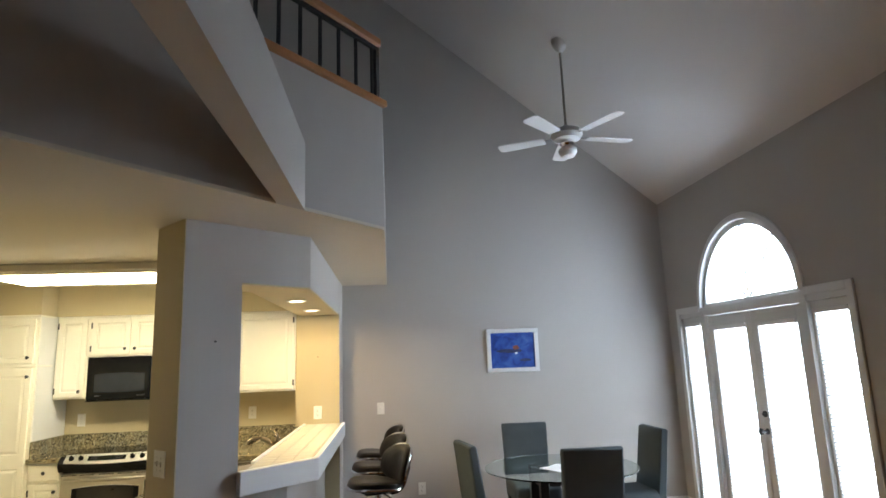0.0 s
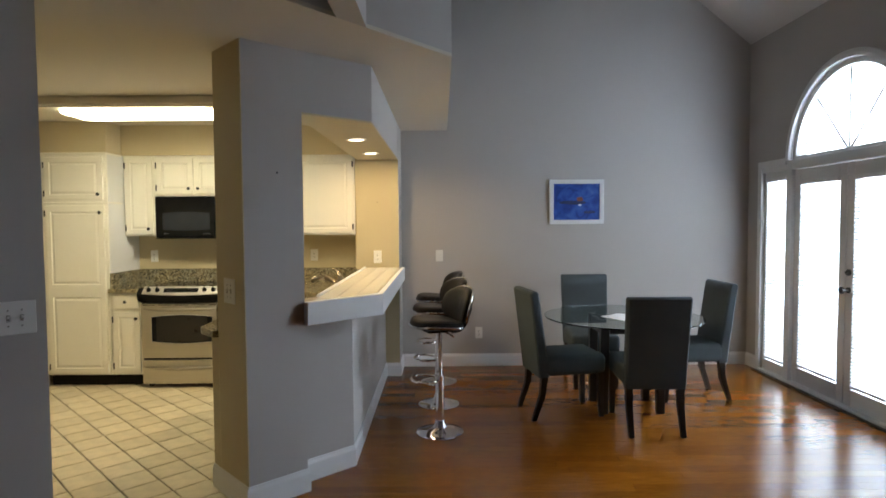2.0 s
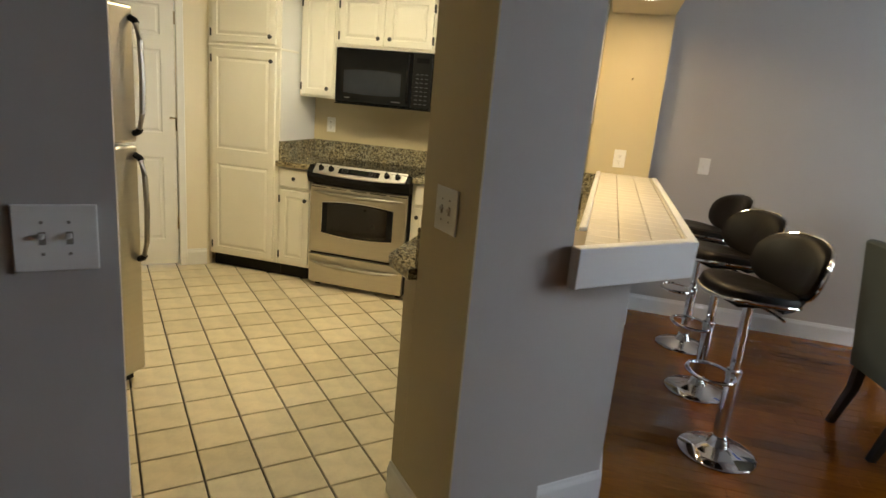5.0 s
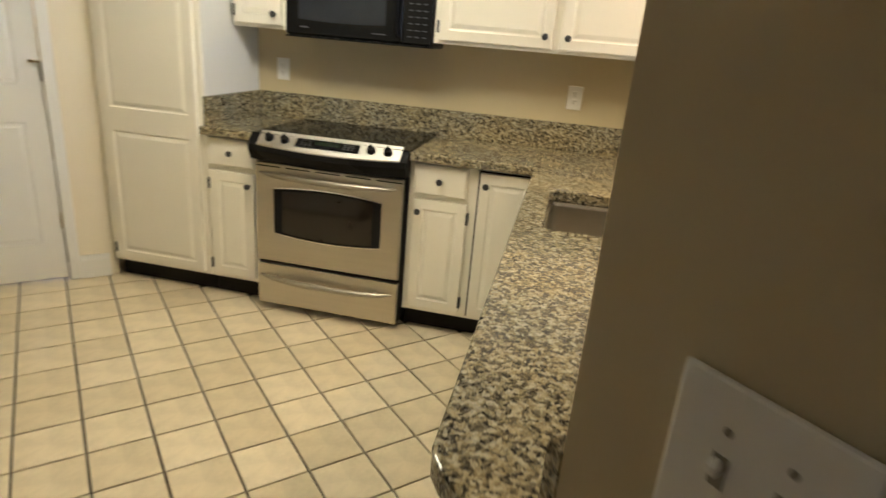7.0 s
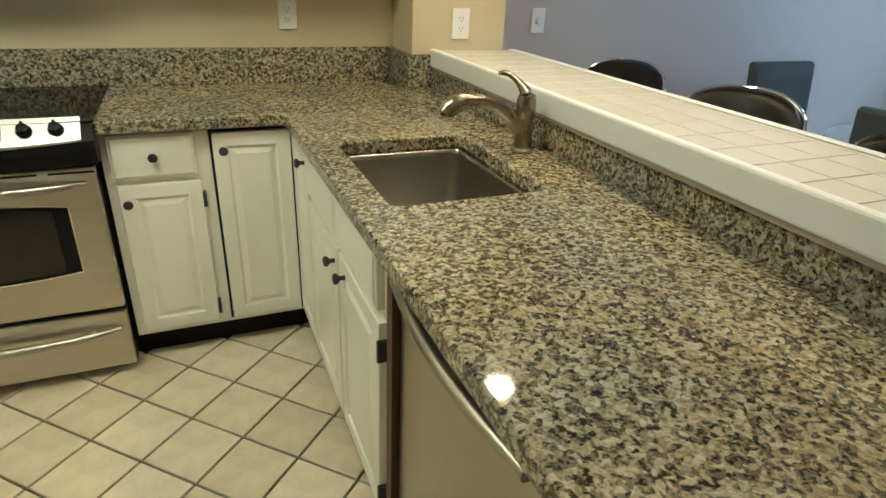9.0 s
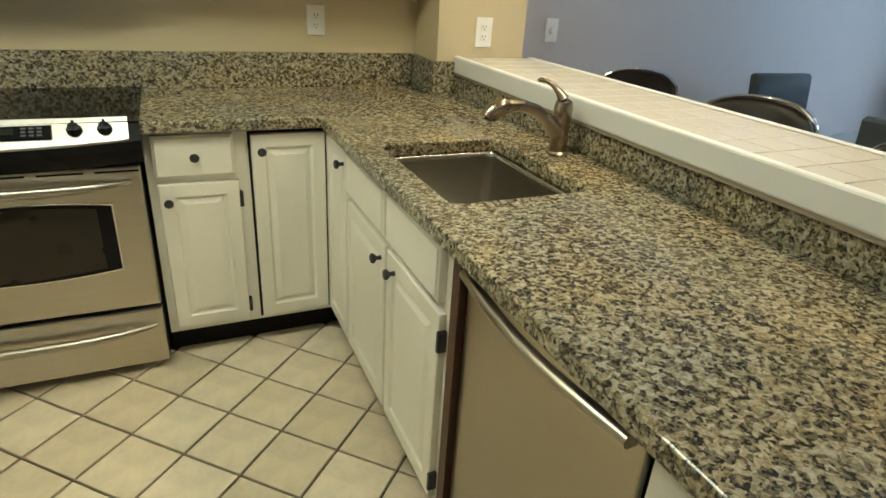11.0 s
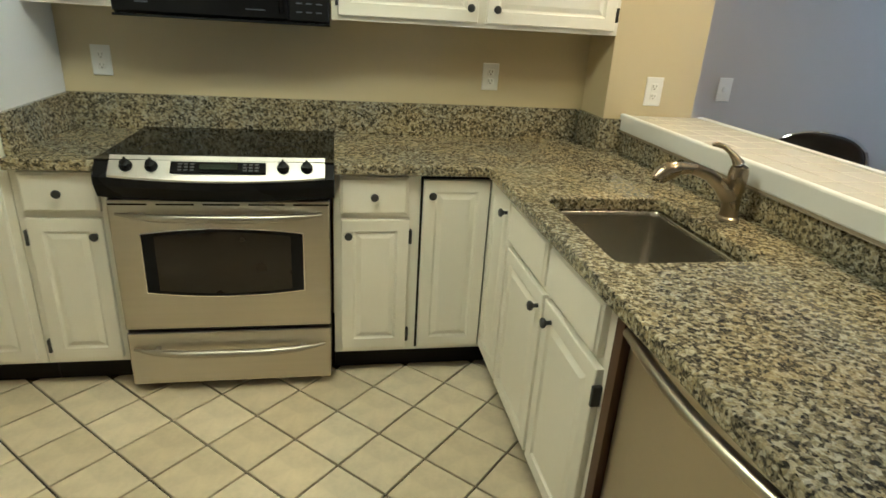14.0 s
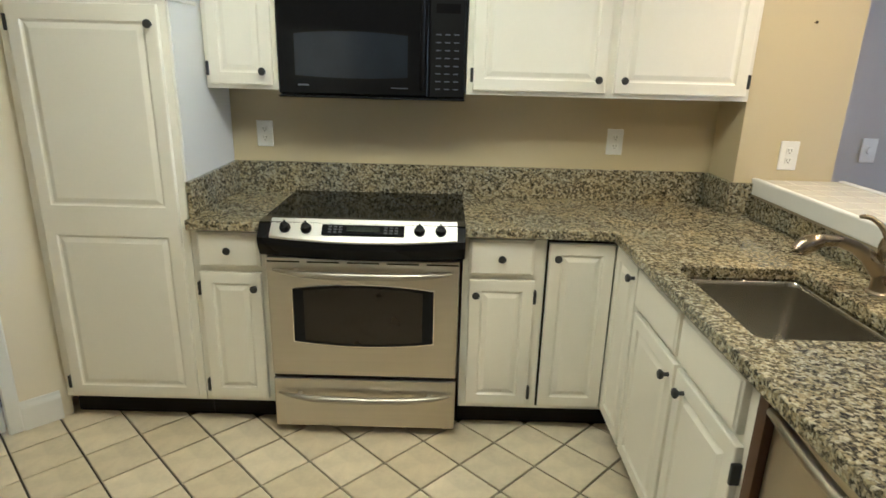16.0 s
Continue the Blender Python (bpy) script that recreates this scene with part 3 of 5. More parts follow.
structure("trim_window", bm, TRIM, "white painted casing round the french doors")
structure("threshold", boxes((WIN - 0.062, WIN - 0.032, Y0 - 0.06, Y1 + 0.06, 0.0005, 0.016), bev=0.005), DARKWOOD, "dark wooden threshold under the french doors")
S1, S0 = Y1 - 0.45, Y0 + 0.45           # posts between sidelights and doors
bm = bmesh.new()
for y in (S1, S0):
    frame_bar(bm, y - 0.04, y + 0.04, 0, 2.01, WIN - 0.012, WIN + 0.12)
frame_bar(bm, Y0, Y1, 1.965, 2.05, WIN - 0.006, WIN + 0.12)
frame_bar(bm, Y0, Y1, 0, 0.03, WIN - 0.03, WIN + 0.12)
structure("door_frame", bm, TRIM, "white painted door posts and head")


def glazed(name, y0, y1, z0, z1, stile, rail, label, blind=True, handle=None):
    ob = thing(name, WIN + 0.05, (y0 + y1) / 2, z0, label, "french door" if stile > 0.06 else "window")
    ob["kind"] = "structure"
    bm = bmesh.new()
    for a, b, c, d in ((y0, y0 + stile, z0, z1), (y1 - stile, y1, z0, z1), (y0 + stile, y1 - stile, z0, z0 + rail), (y0 + stile, y1 - stile, z1 - stile - 0.02, z1)):
        frame_bar(bm, a, b, c, d)
    part("frame", bm, TRIM, ob)
    g = part("pane", boxes((WIN + 0.043, WIN + 0.047, y0 + stile - 0.005, y1 - stile + 0.005, z0 + rail - 0.005, z1 - stile - 0.015)), GLASS, ob, "clear glass pane")
    g.visible_shadow = False
    if blind:
        bm = bmesh.new()
        box(bm, WIN + 0.0, WIN + 0.03, y0 + stile, y1 - stile, z1 - stile - 0.055, z1 - stile - 0.02, 0.003)
        part("blind_head", bm, BLIND, ob, "grey-white blind head rail")
        bm = bmesh.new()
        z = z0 + rail + 0.045
        while z < z1 - stile - 0.06:
            hexa(bm, [(WIN + 0.006, y0 + stile, z), (WIN + 0.028, y0 + stile, z + 0.006), (WIN + 0.028, y1 - stile, z + 0.006), (WIN + 0.006, y1 - stile, z),
                      (WIN + 0.006, y0 + stile, z + 0.0012), (WIN + 0.028, y0 + stile, z + 0.0072), (WIN + 0.028, y1 - stile, z + 0.0072), (WIN + 0.006, y1 - stile, z + 0.0012)])
            z += 0.027
        part("blind_rail", boxes((WIN + 0.006, WIN + 0.028, y0 + stile + 0.004, y1 - stile - 0.004, z0 + rail + 0.016, z0 + rail + 0.036), bev=0.003), BLIND, ob, "white bottom rail of the blind")
        for k in (0.2, 0.8):
            y = y0 + stile + k * (y1 - y0 - 2 * stile)
            part("blind_cord", boxes((WIN + 0.003, WIN + 0.005, y - 0.001, y + 0.001, z0 + rail + 0.03, z1 - stile - 0.05)), BLIND, ob)
        tagged(part("blind_slats", bm, BLIND, ob, "white horizontal blind slats tilted open"), kind="stuff")
    if handle is not None:
        bm = lathe([(0.024, 0), (0.024, 0.01), (0.012, 0.014), (0.011, 0.04), (0.026, 0.05), (0.028, 0.065), (0.015, 0.078)], (WIN + 0.02, handle, 0.95), "-x")
        part("knob", bm, PEWTER, ob, "dark metal door knob", True)
        part("deadbolt", lathe([(0.026, 0), (0.026, 0.012), (0.012, 0.016), (0.010, 0.03)], (WIN + 0.02, handle, 1.09), "-x"), PEWTER, ob, "dark metal deadbolt", True)
    return ob


glazed("window_1", S1 + 0.04, Y1, 0.03, 1.965, 0.035, 0.10, "narrow sidelight window beside the french doors")
glazed("window_2", Y0, S0 - 0.04, 0.03, 1.965, 0.035, 0.10, "narrow sidelight window beside the french doors")
glazed("door_2", YC - 0.02, S1 - 0.045, 0.03, 1.96, 0.085, 0.14, "white glazed french door, closed, with blind", handle=None)
glazed("door_3", S0 + 0.045, YC - 0.024, 0.03, 1.96, 0.085, 0.14, "white glazed french door, closed, with blind", handle=YC - 0.065)
arch = thing("window_3", WIN + 0.05, YC, ZA, "half-round window with radial bars above the doors", "window")
arch["kind"] = "structure"
bm = bmesh.new()
ring = [[bm.verts.new((x, YC + r * math.cos(k), ZA + r * math.sin(k))) for x, r in ((WIN + 0.02, RA), (WIN + 0.02, RA - 0.045), (WIN + 0.07, RA - 0.045), (WIN + 0.07, RA))] for k in arc]
for u, w in zip(ring, ring[1:]):
    for j in range(4):
        bm.faces.new((u[j], u[(j + 1) % 4], w[(j + 1) % 4], w[j]))
frame_bar(bm, YC - RA, YC + RA, ZA, ZA + 0.03)
part("frame", bm, TRIM, arch)
for k in (50, 90, 130):
    bm = bmesh.new()
    tube(bm, [(WIN + 0.045, YC + 0.02 * math.cos(radians(k)), ZA + 0.02 * math.sin(radians(k))), (WIN + 0.045, YC + (RA - 0.03) * math.cos(radians(k)), ZA + (RA - 0.03) * math.sin(radians(k)))], 0.012, 6)
    part("glazing_bar", bm, TRIM, arch)
bm = bmesh.new()
vs = [[bm.verts.new((x, YC + (RA - 0.03) * math.cos(k), ZA + 0.01 + (RA - 0.03) * math.sin(k))) for k in arc] for x in (WIN + 0.05, WIN + 0.054)]
bm.faces.new(vs[0]), bm.faces.new(vs[1][::-1])
for i in range(len(arc)):
    bm.faces.new((vs[0][i], vs[0][i - 1], vs[1][i - 1], vs[1][i]))
g = part("pane", bm, GLASS, arch, "clear glass pane")
g.visible_shadow = False
# the bright outdoors
structure("backdrop", boxes((9.0, 9.05, -9.0, 6.0, -1.0, 6.0)), OUTSIDE, "bright hazy daylight outside")
structure("ground", boxes((6.1, 60.0, -40.0, 40.0, -0.2, -0.1)), PAPER, "pale paved ground outside")

# ---- loft railing ----
rail = thing("loft_railing", *E0, 3.27, "oak handrail on black iron balusters along the loft edge", "railing")
e0, e1 = Vector(E0), Vector((-1.2, -2.6 - 4.03 * 1.2266))
ed = (e1 - e0).normalized()
en = Vector((ed.y, -ed.x))
def along(s, o, z):
    p = e0 + s * ed + o * en
    return (p.x, p.y, z)
def rail_box(s0, s1, o0, o1, z0, z1, bev=0.0):
    bm = bmesh.new()
    hexa(bm, [along(s, o, z) for z in (z0, z1) for s, o in ((s0, o0), (s1, o0), (s1, o1), (s0, o1))], bev)
    return bm
sgn = 1 if (e0 + en).x < e0.x else -1
part("base_rail", rail_box(-0.02, 4.8, -0.03 * sgn, 0.10 * sgn, 3.272, 3.315, 0.005), OAK, rail, "orange oak base rail")
part("handrail", rail_box(-0.01, 4.8, 0.0, 0.065 * sgn, 3.70, 3.765, 0.012), OAK, rail, "orange oak handrail")
part("top_bar", rail_box(0.0, 4.8, 0.02 * sgn, 0.045 * sgn, 3.675, 3.70), IRON, rail)
for i in range(31):
    s = 0.06 + i * 0.155
    bm = rail_box(s - 0.008, s + 0.008, 0.024 * sgn, 0.040 * sgn, 3.31, 3.68)
    part("baluster", bm, IRON, rail)
part("post", rail_box(0.0, 0.03, 0.018 * sgn, 0.048 * sgn, 3.31, 3.70), IRON, rail)

# ---- ceiling fan ----
fan = thing("ceiling_fan", 4.48, -1.285, roof(4.48), "white five-blade ceiling fan on a long downrod", "ceiling fan")
FX, FY, FZ = 4.48, -1.285, 3.56
part("canopy", lathe([(0.075, 0.03), (0.075, -0.02), (0.05, -0.07), (0.02, -0.10)], (FX, FY, roof(FX) - 0.0)), TRIM, fan, smooth=True)
part("downrod", lathe([(0.011, FZ + 0.08), (0.011, roof(FX) - 0.08)], (FX, FY, 0)), HANDLESTEEL, fan, "grey metal downrod", smooth=True)
part("motor", lathe([(0.02, 0.13), (0.04, 0.10), (0.13, 0.075), (0.145, 0.03), (0.12, -0.01), (0.07, -0.02)], (FX, FY, FZ)), TRIM, fan, smooth=True)
part("switch_housing", lathe([(0.06, -0.02), (0.065, -0.05), (0.05, -0.075), (0.03, -0.08)], (FX, FY, FZ)), CHROME, fan, smooth=True)
part("light_bowl", lathe([(0.04, -0.08), (0.08, -0.10), (0.085, -0.13), (0.06, -0.17), (0.01, -0.185)], (FX, FY, FZ)), TRIM, fan, "white frosted light bowl", True)
for i in range(5):
    k = radians(8 + 72 * i)
    bm = bmesh.new()
    out = [(0.20, -0.055), (0.60, -0.07), (0.635, -0.05), (0.64, 0.0), (0.635, 0.05), (0.60, 0.07), (0.20, 0.055)]
    lo, hi = [bm.verts.new((x, y, -0.004 + 0.12 * y)) for x, y in out], [bm.verts.new((x, y, 0.004 + 0.12 * y)) for x, y in out]
    bm.faces.new(lo[::-1]), bm.faces.new(hi)
    for a in range(7):
        bm.faces.new((lo[a], lo[(a + 1) % 7], hi[(a + 1) % 7], hi[a]))
    mb = Matrix.Translation((FX, FY, FZ + 0.01)) @ Matrix.Rotation(k, 4, "Z")
    blade = part("blade", moved(bm, mb), TRIM, fan, "white blade")
    part("blade_iron", moved(boxes((0.10, 0.24, -0.018, 0.018, 0.003, 0.011)), mb), CHROME, blade)

# ---- ceiling light of the kitchen, recessed lights ----
light = thing("ceiling_light", 0.42, -1.34, H, "long fluorescent ceiling light with white frame", "ceiling light")
bm = bmesh.new()
X0, X1, YA, YB = -0.27, 1.12, -1.64, -1.06
box(bm, X0 + 0.03, X1, YA, YB, 2.388, H - 0.002, 0.012, 2)
box(bm, X0 + 0.06, X1 - 0.03, YA + 0.03, YB - 0.03, 2.376, 2.392, 0.005)
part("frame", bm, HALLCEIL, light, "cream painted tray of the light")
part("diffuser", prism(rounded(X0 + 0.17, X1 - 0.06, YA + 0.09, YB - 0.11, 0.05, 4), 2.346, 2.392, 0.014, 3), LENS, light, "glowing white diffuser", True)
for y in (-0.845, -1.71):
    can = thing("recessed_light", 2.155, y, 2.112, "round recessed light with white ring, lit", "recessed light", "lights above the bar")
    part("ring", lathe([(0.055, -0.001), (0.075, -0.001), (0.075, -0.006), (0.055, -0.008)], (2.155, y, 2.112), hollow=True), TRIM, can, smooth=True)
    part("lens", lathe([(0.0, -0.004), (0.056, -0.004), (0.056, -0.002), (0.0, -0.002)], (2.155, y, 2.112)), CANLENS, can)

# ---- kitchen cabinets ----
YF, XF = -0.552, 1.388                   # faces of the cabinet frames: north run and peninsula
Rz90 = Matrix.Rotation(radians(-90), 4, "Z")
def face_n(x, z, y=YF):
    return Matrix.Translation((x, y - 0.019, z))
def face_w(y, z, x=XF):
    return Matrix.Translation((x - 0.019, y, z)) @ Rz90


def knob(m, x, z, parent):
    bm = lathe([(0.007, 0.0), (0.006, 0.012), (0.009, 0.016), (0.0145, 0.021), (0.0155, 0.026), (0.012, 0.031), (0.004, 0.033)], (0, 0, 0), "-y", 16)
    part("knob", moved(bm, m @ Matrix.Translation((x, 0, z))), PEWTER, parent, "dark pewter knob", True)


def hinge(m, x, z, parent):
    bm = bmesh.new()
    box(bm, x - 0.006, x + 0.006, -0.005, 0.019, z - 0.028, z + 0.028, 0.002)
    part("hinge", moved(bm, m), PEWTER, parent, "dark metal hinge")


def door(parent, m, w, h, kx, kz, side, cells=None, hinges=True):
    d = part("door", rings_panel(w, h, cells or raised(w, h), m), CAB, parent)
    if kx is not None:
        knob(m, kx, kz, d)
    if hinges:
        x = -0.004 if side < 0 else w + 0.004
        hinge(m, x, 0.06, d), hinge(m, x, h - 0.07, d)
    return d


def drawer(parent, m, w, h, with_knob=True):
    d = part("drawer", rings_panel(w, h, [(0.006, w - 0.006, 0.006, h - 0.006, [(0.006, -0.004), (0.004, -0.005)])], m), CAB, parent)
    if with_knob:
        knob(m, w / 2, h / 2, d)
    return d


# tall pantry
c = thing("pantry_cabinet", -0.6, -0.3, 0, "tall white painted pantry cabinet with raised panel doors", "cabinet")
part("body", boxes((-0.905, -0.306, YF, -0.004, 0.11, 2.165)), CAB, c)
# Cooler white on this face: the window's light is put into its colour.
part("side_panel", boxes((-0.306, -0.302, YF + 0.02, -0.004, 0.11, 2.165)), SIDE, c, "pale grey-white side panel with the window's cool light in its colour")
part("moulding", boxes((-0.91, -0.297, YF - 0.008, -0.3, 1.70, 1.716), bev=0.003), CAB, c)
part("moulding", boxes((-0.91, -0.297, YF - 0.012, -0.3, 2.15, 2.168), bev=0.003), CAB, c)
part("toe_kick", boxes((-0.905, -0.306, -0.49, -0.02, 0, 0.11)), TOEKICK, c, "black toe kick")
w, h = 0.533, 1.555
door(c, face_n(-0.868, 0.128), w, h, w - 0.024, h - 0.066, -1, [(0.046, w - 0.046, 0.046, 0.708, RAISED), (0.046, w - 0.046, 0.826, h - 0.058, RAISED)])
door(c, face_n(-0.868, 1.735), w, 0.39, w - 0.035, 0.05, -1)
# base cabinet between pantry and range
c = thing("base_cabinet", -0.15, -0.3, 0, "narrow white painted base cabinet with one drawer and door", "cabinet", "base cabinets")
part("body", boxes((-0.302, -0.004, YF, -0.004, 0.11, 0.872)), CAB, c)
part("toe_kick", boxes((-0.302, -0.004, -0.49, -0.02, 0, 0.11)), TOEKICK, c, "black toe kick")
drawer(c, face_n(-0.275, 0.722), 0.245, 0.142)
door(c, face_n(-0.277, 0.132), 0.245, 0.565, 0.22, 0.505, -1)
# base cabinet right of the range
c = thing("base_cabinet", 0.92, -0.3, 0, "narrow white painted base cabinet with one drawer and door", "cabinet", "base cabinets")
part("body", boxes((0.77, 1.085, YF, -0.004, 0.11, 0.872)), CAB, c)
part("toe_kick", boxes((0.77, 1.085, -0.49, -0.02, 0, 0.11)), TOEKICK, c, "black toe kick")
drawer(c, face_n(0.794, 0.716), 0.255, 0.146)
door(c, face_n(0.798, 0.132), 0.260, 0.562, 0.027, 0.503, 1)
# corner cabinet with a folding door
c = thing("corner_cabinet", 1.5, -0.4, 0, "white painted corner cabinet with folding two-leaf door", "cabinet")
part("body", prism([(1.085, YF), (XF, YF), (XF, -0.838), (1.92, -0.838), (1.92, -0.004), (1.085, -0.004)], 0.11, 0.872), CAB, c)
part("toe_kick", prism([(1.085, -0.49), (XF + 0.05, -0.49), (XF + 0.05, -0.838), (1.9, -0.838), (1.9, -0.02), (1.085, -0.02)], 0, 0.11), TOEKICK, c, "black toe kick")
# Thin black sheet behind the leaf paints in the shade round its edges.
part("gap", boxes((1.098, 1.372, YF - 0.004, YF, 0.125, 0.863)), TOEKICK, c, "black sheet painting the shade round the door")
d = door(c, face_n(1.107, 0.132, YF - 0.004), 0.258, 0.722, 0.032, 0.665, -1, hinges=False)
d = door(c, face_w(-0.575, 0.132), 0.258, 0.722, 0.234, 0.672, -1, hinges=False)
# sink cabinet
c = thing("sink_cabinet", 1.6, -1.28, 0, "white painted sink cabinet with two doors and false drawers", "cabinet")
bm = bmesh.new()
box(bm, XF, XF + 0.02, -1.660, -0.840, 0.11, 0.872)
for yy in (-0.859, -1.660):
    box(bm, XF + 0.02, 2.03, yy, yy + 0.018, 0.11, 0.872)
box(bm, XF + 0.02, 2.03, -1.640, -0.860, 0.11, 0.13)
part("body", bm, CAB, c)
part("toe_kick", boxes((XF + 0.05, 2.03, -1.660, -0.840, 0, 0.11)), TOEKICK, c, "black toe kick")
drawer(c, face_w(-0.850, 0.718), 0.378, 0.142, False)
drawer(c, face_w(-1.252, 0.718), 0.358, 0.142, False)
door(c, face_w(-0.852, 0.132), 0.384, 0.562, 0.355, 0.514, -1, hinges=False)
door(c, face_w(-1.256, 0.132), 0.368, 0.562, 0.068, 0.520, 1)
# dishwasher
c = thing("dishwasher", 1.65, -1.98, 0, "stainless steel dishwasher with long bowed handle", "dishwasher")
part("body", boxes((XF + 0.02, 2.03, -2.245, -1.70, 0.1, 0.865)), BLACK, c)
part("toe_kick", boxes((XF + 0.05, 2.03, -2.212, -1.70, 0, 0.1)), TOEKICK, c)
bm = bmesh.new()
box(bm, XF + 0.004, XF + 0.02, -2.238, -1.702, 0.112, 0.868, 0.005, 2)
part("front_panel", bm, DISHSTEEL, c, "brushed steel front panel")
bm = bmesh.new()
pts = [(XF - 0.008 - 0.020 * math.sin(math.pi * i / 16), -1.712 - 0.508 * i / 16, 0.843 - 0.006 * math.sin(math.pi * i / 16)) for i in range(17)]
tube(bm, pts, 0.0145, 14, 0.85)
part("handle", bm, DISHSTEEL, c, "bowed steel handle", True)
for y in (-1.722, -2.208):
    part("handle_mount", boxes((XF - 0.012, XF + 0.006, y - 0.012, y + 0.010, 0.828, 0.848), bev=0.003), STEEL, c)
structure("filler_strip", boxes((XF - 0.012, XF + 0.015, -1.697, -1.662, 0.0, 0.872)), REDWOOD, "bare brown wood strip beside the dishwasher")
c = thing("end_panel", 1.7, -2.29, 0, "white painted cabinet end panel", "panel")
part("panel", boxes((XF - 0.006, 2.03, -2.325, -2.262, 0, 0.872)), CAB, c)
structure("wall_counter", prism([on(0.02, 0.442), on(0.102, 0.442), on(0.102, CD + 0.002), on(0.45, CD + 0.002), (1.9, -2.33), (XF + 0.03, -2.33)], 0, 0.870), WARMWALL, "wall below the counter end, toned cream for the warm lamp light")

# ---- worktop with sink cut-out ----
def slab_with_hole(outer, hole, z0, z1, bev):
    bm = bmesh.new()
    vo, vh = [bm.verts.new((x, y, z1)) for x, y in outer], [bm.verts.new((x, y, z1)) for x, y in hole]
    eo = [bm.edges.new((vo[i], vo[(i + 1) % len(vo)])) for i in range(len(vo))]
    eh = [bm.edges.new((vh[i], vh[(i + 1) % len(vh)])) for i in range(len(vh))]
    bmesh.ops.triangle_fill(bm, use_beauty=True, use_dissolve=False, edges=eo + eh)
    top = list(bm.faces)
    ext = bmesh.ops.extrude_face_region(bm, geom=top)
    bmesh.ops.translate(bm, verts=[g for g in ext["geom"] if isinstance(g, bmesh.types.BMVert)], vec=(0, 0, z0 - z1))
    bm.normal_update()
    rim = [e for e in bm.edges if len(e.link_faces) == 2 and abs(abs(e.link_faces[0].normal.z) - abs(e.link_faces[1].normal.z)) > 0.5 and abs(e.verts[0].co.z - e.verts[1].co.z) < 1e-5]
    bmesh.ops.bevel(bm, geom=rim, offset=bev, segments=3, profile=0.5, affect="EDGES")
    return bm


CT, CZ = 0.874, 0.914
SX0, SX1, SY0, SY1 = 1.444, 1.822, -1.502, -0.996
worktop = thing("worktop", 1.5, -0.8, CT, "speckled grey, black and tan polished granite worktop", "worktop")
outer = [(0.768, -0.004), (0.768, -0.598), (1.330, -0.598), (1.344, -0.613), (1.357, -2.578), (1.362, -2.598), (1.376, -2.622), on(-0.034, 0.36), on(-0.034, CD + 0.004), on(CW + 0.004, CD + 0.004), on(CW + 0.004, 0.206), (2.046, -2.412), (2.046, -0.256), (1.926, -0.256), (1.926, -0.004)]
part("slab", slab_with_hole(outer, rounded(SX0 - 0.008, SX1 + 0.008, SY0 - 0.008, SY1 + 0.008, 0.03), CT, CZ, 0.006), GRANITE, worktop)
part("slab", prism([(-0.298, -0.004), (-0.006, -0.004), (-0.006, -0.598), (-0.304, -0.598)], CT, CZ, 0.005, 2), GRANITE, worktop)
part("backsplash", boxes((-0.278, 1.905, -0.022, -0.002, CZ, 1.055), bev=0.002), GRANITE, worktop)
part("backsplash", boxes((-0.300, -0.280, -0.56, -0.002, CZ, 1.055), bev=0.002), GRANITE, worktop)
part("backsplash", boxes((1.907, 1.927, -0.256, -0.024, CZ, 1.055), bev=0.002), GRANITE, worktop)
part("backsplash", boxes((1.907, 2.02, -0.276, -0.256, CZ, 1.055), (2.02, 2.045, -2.41, -0.256, CZ, 1.006), bev=0.002), GRANITE, worktop)

part("backsplash", prism([on(-0.002, CD + 0.002), on(CW, CD + 0.002), on(CW, CD + 0.026), on(-0.002, CD + 0.026)], CZ, 1.05, 0.002, 1), GRANITE, worktop)

sink = thing("sink", 1.63, -1.25, 0.70, "undermount brushed stainless steel sink bowl", "sink")
bm = bmesh.new()
levels = [(0.02, CT - 0.001, 0.05), (0.0, CT - 0.002, 0.028), (-0.003, CT - 0.006, 0.026), (-0.004, CT - 0.02, 0.026), (-0.010, 0.70, 0.030), (-0.022, 0.672, 0.032), (-0.05, 0.660, 0.035)]
rows = [[bm.verts.new((x, y, z)) for x, y in rounded(SX0 - o, SX1 + o, SY0 - o, SY1 + o, r)] for o, z, r in levels]
for u, w in zip(rows, rows[1:]):
    for j in range(len(u)):
        bm.faces.new((u[j], u[(j + 1) % len(u)], w[(j + 1) % len(u)], w[j]))
bm.faces.new(rows[-1])
part("bowl", bm, SINKSTEEL, sink, smooth=True)
part("drain", lathe([(0.0, 0.0), (0.03, 0.001), (0.034, 0.004), (0.044, 0.004), (0.046, 0.0)], (1.64, -1.25, 0.661)), CHROME, sink, smooth=True)

faucet = thing("faucet", 1.935, -1.195, CZ, "bronze-grey brushed nickel faucet with pull-out spout", "faucet")
bx_, by_ = 1.935, -1.195
bm = lathe([(0.033, 0.0), (0.033, 0.006), (0.027, 0.012), (0.025, 0.06), (0.025, 0.105), (0.028, 0.11), (0.028, 0.14), (0.024, 0.160), (0.010, 0.168)], (bx_, by_, CZ))
part("body", bm, NICKEL, faucet, smooth=True)
bm = bmesh.new()
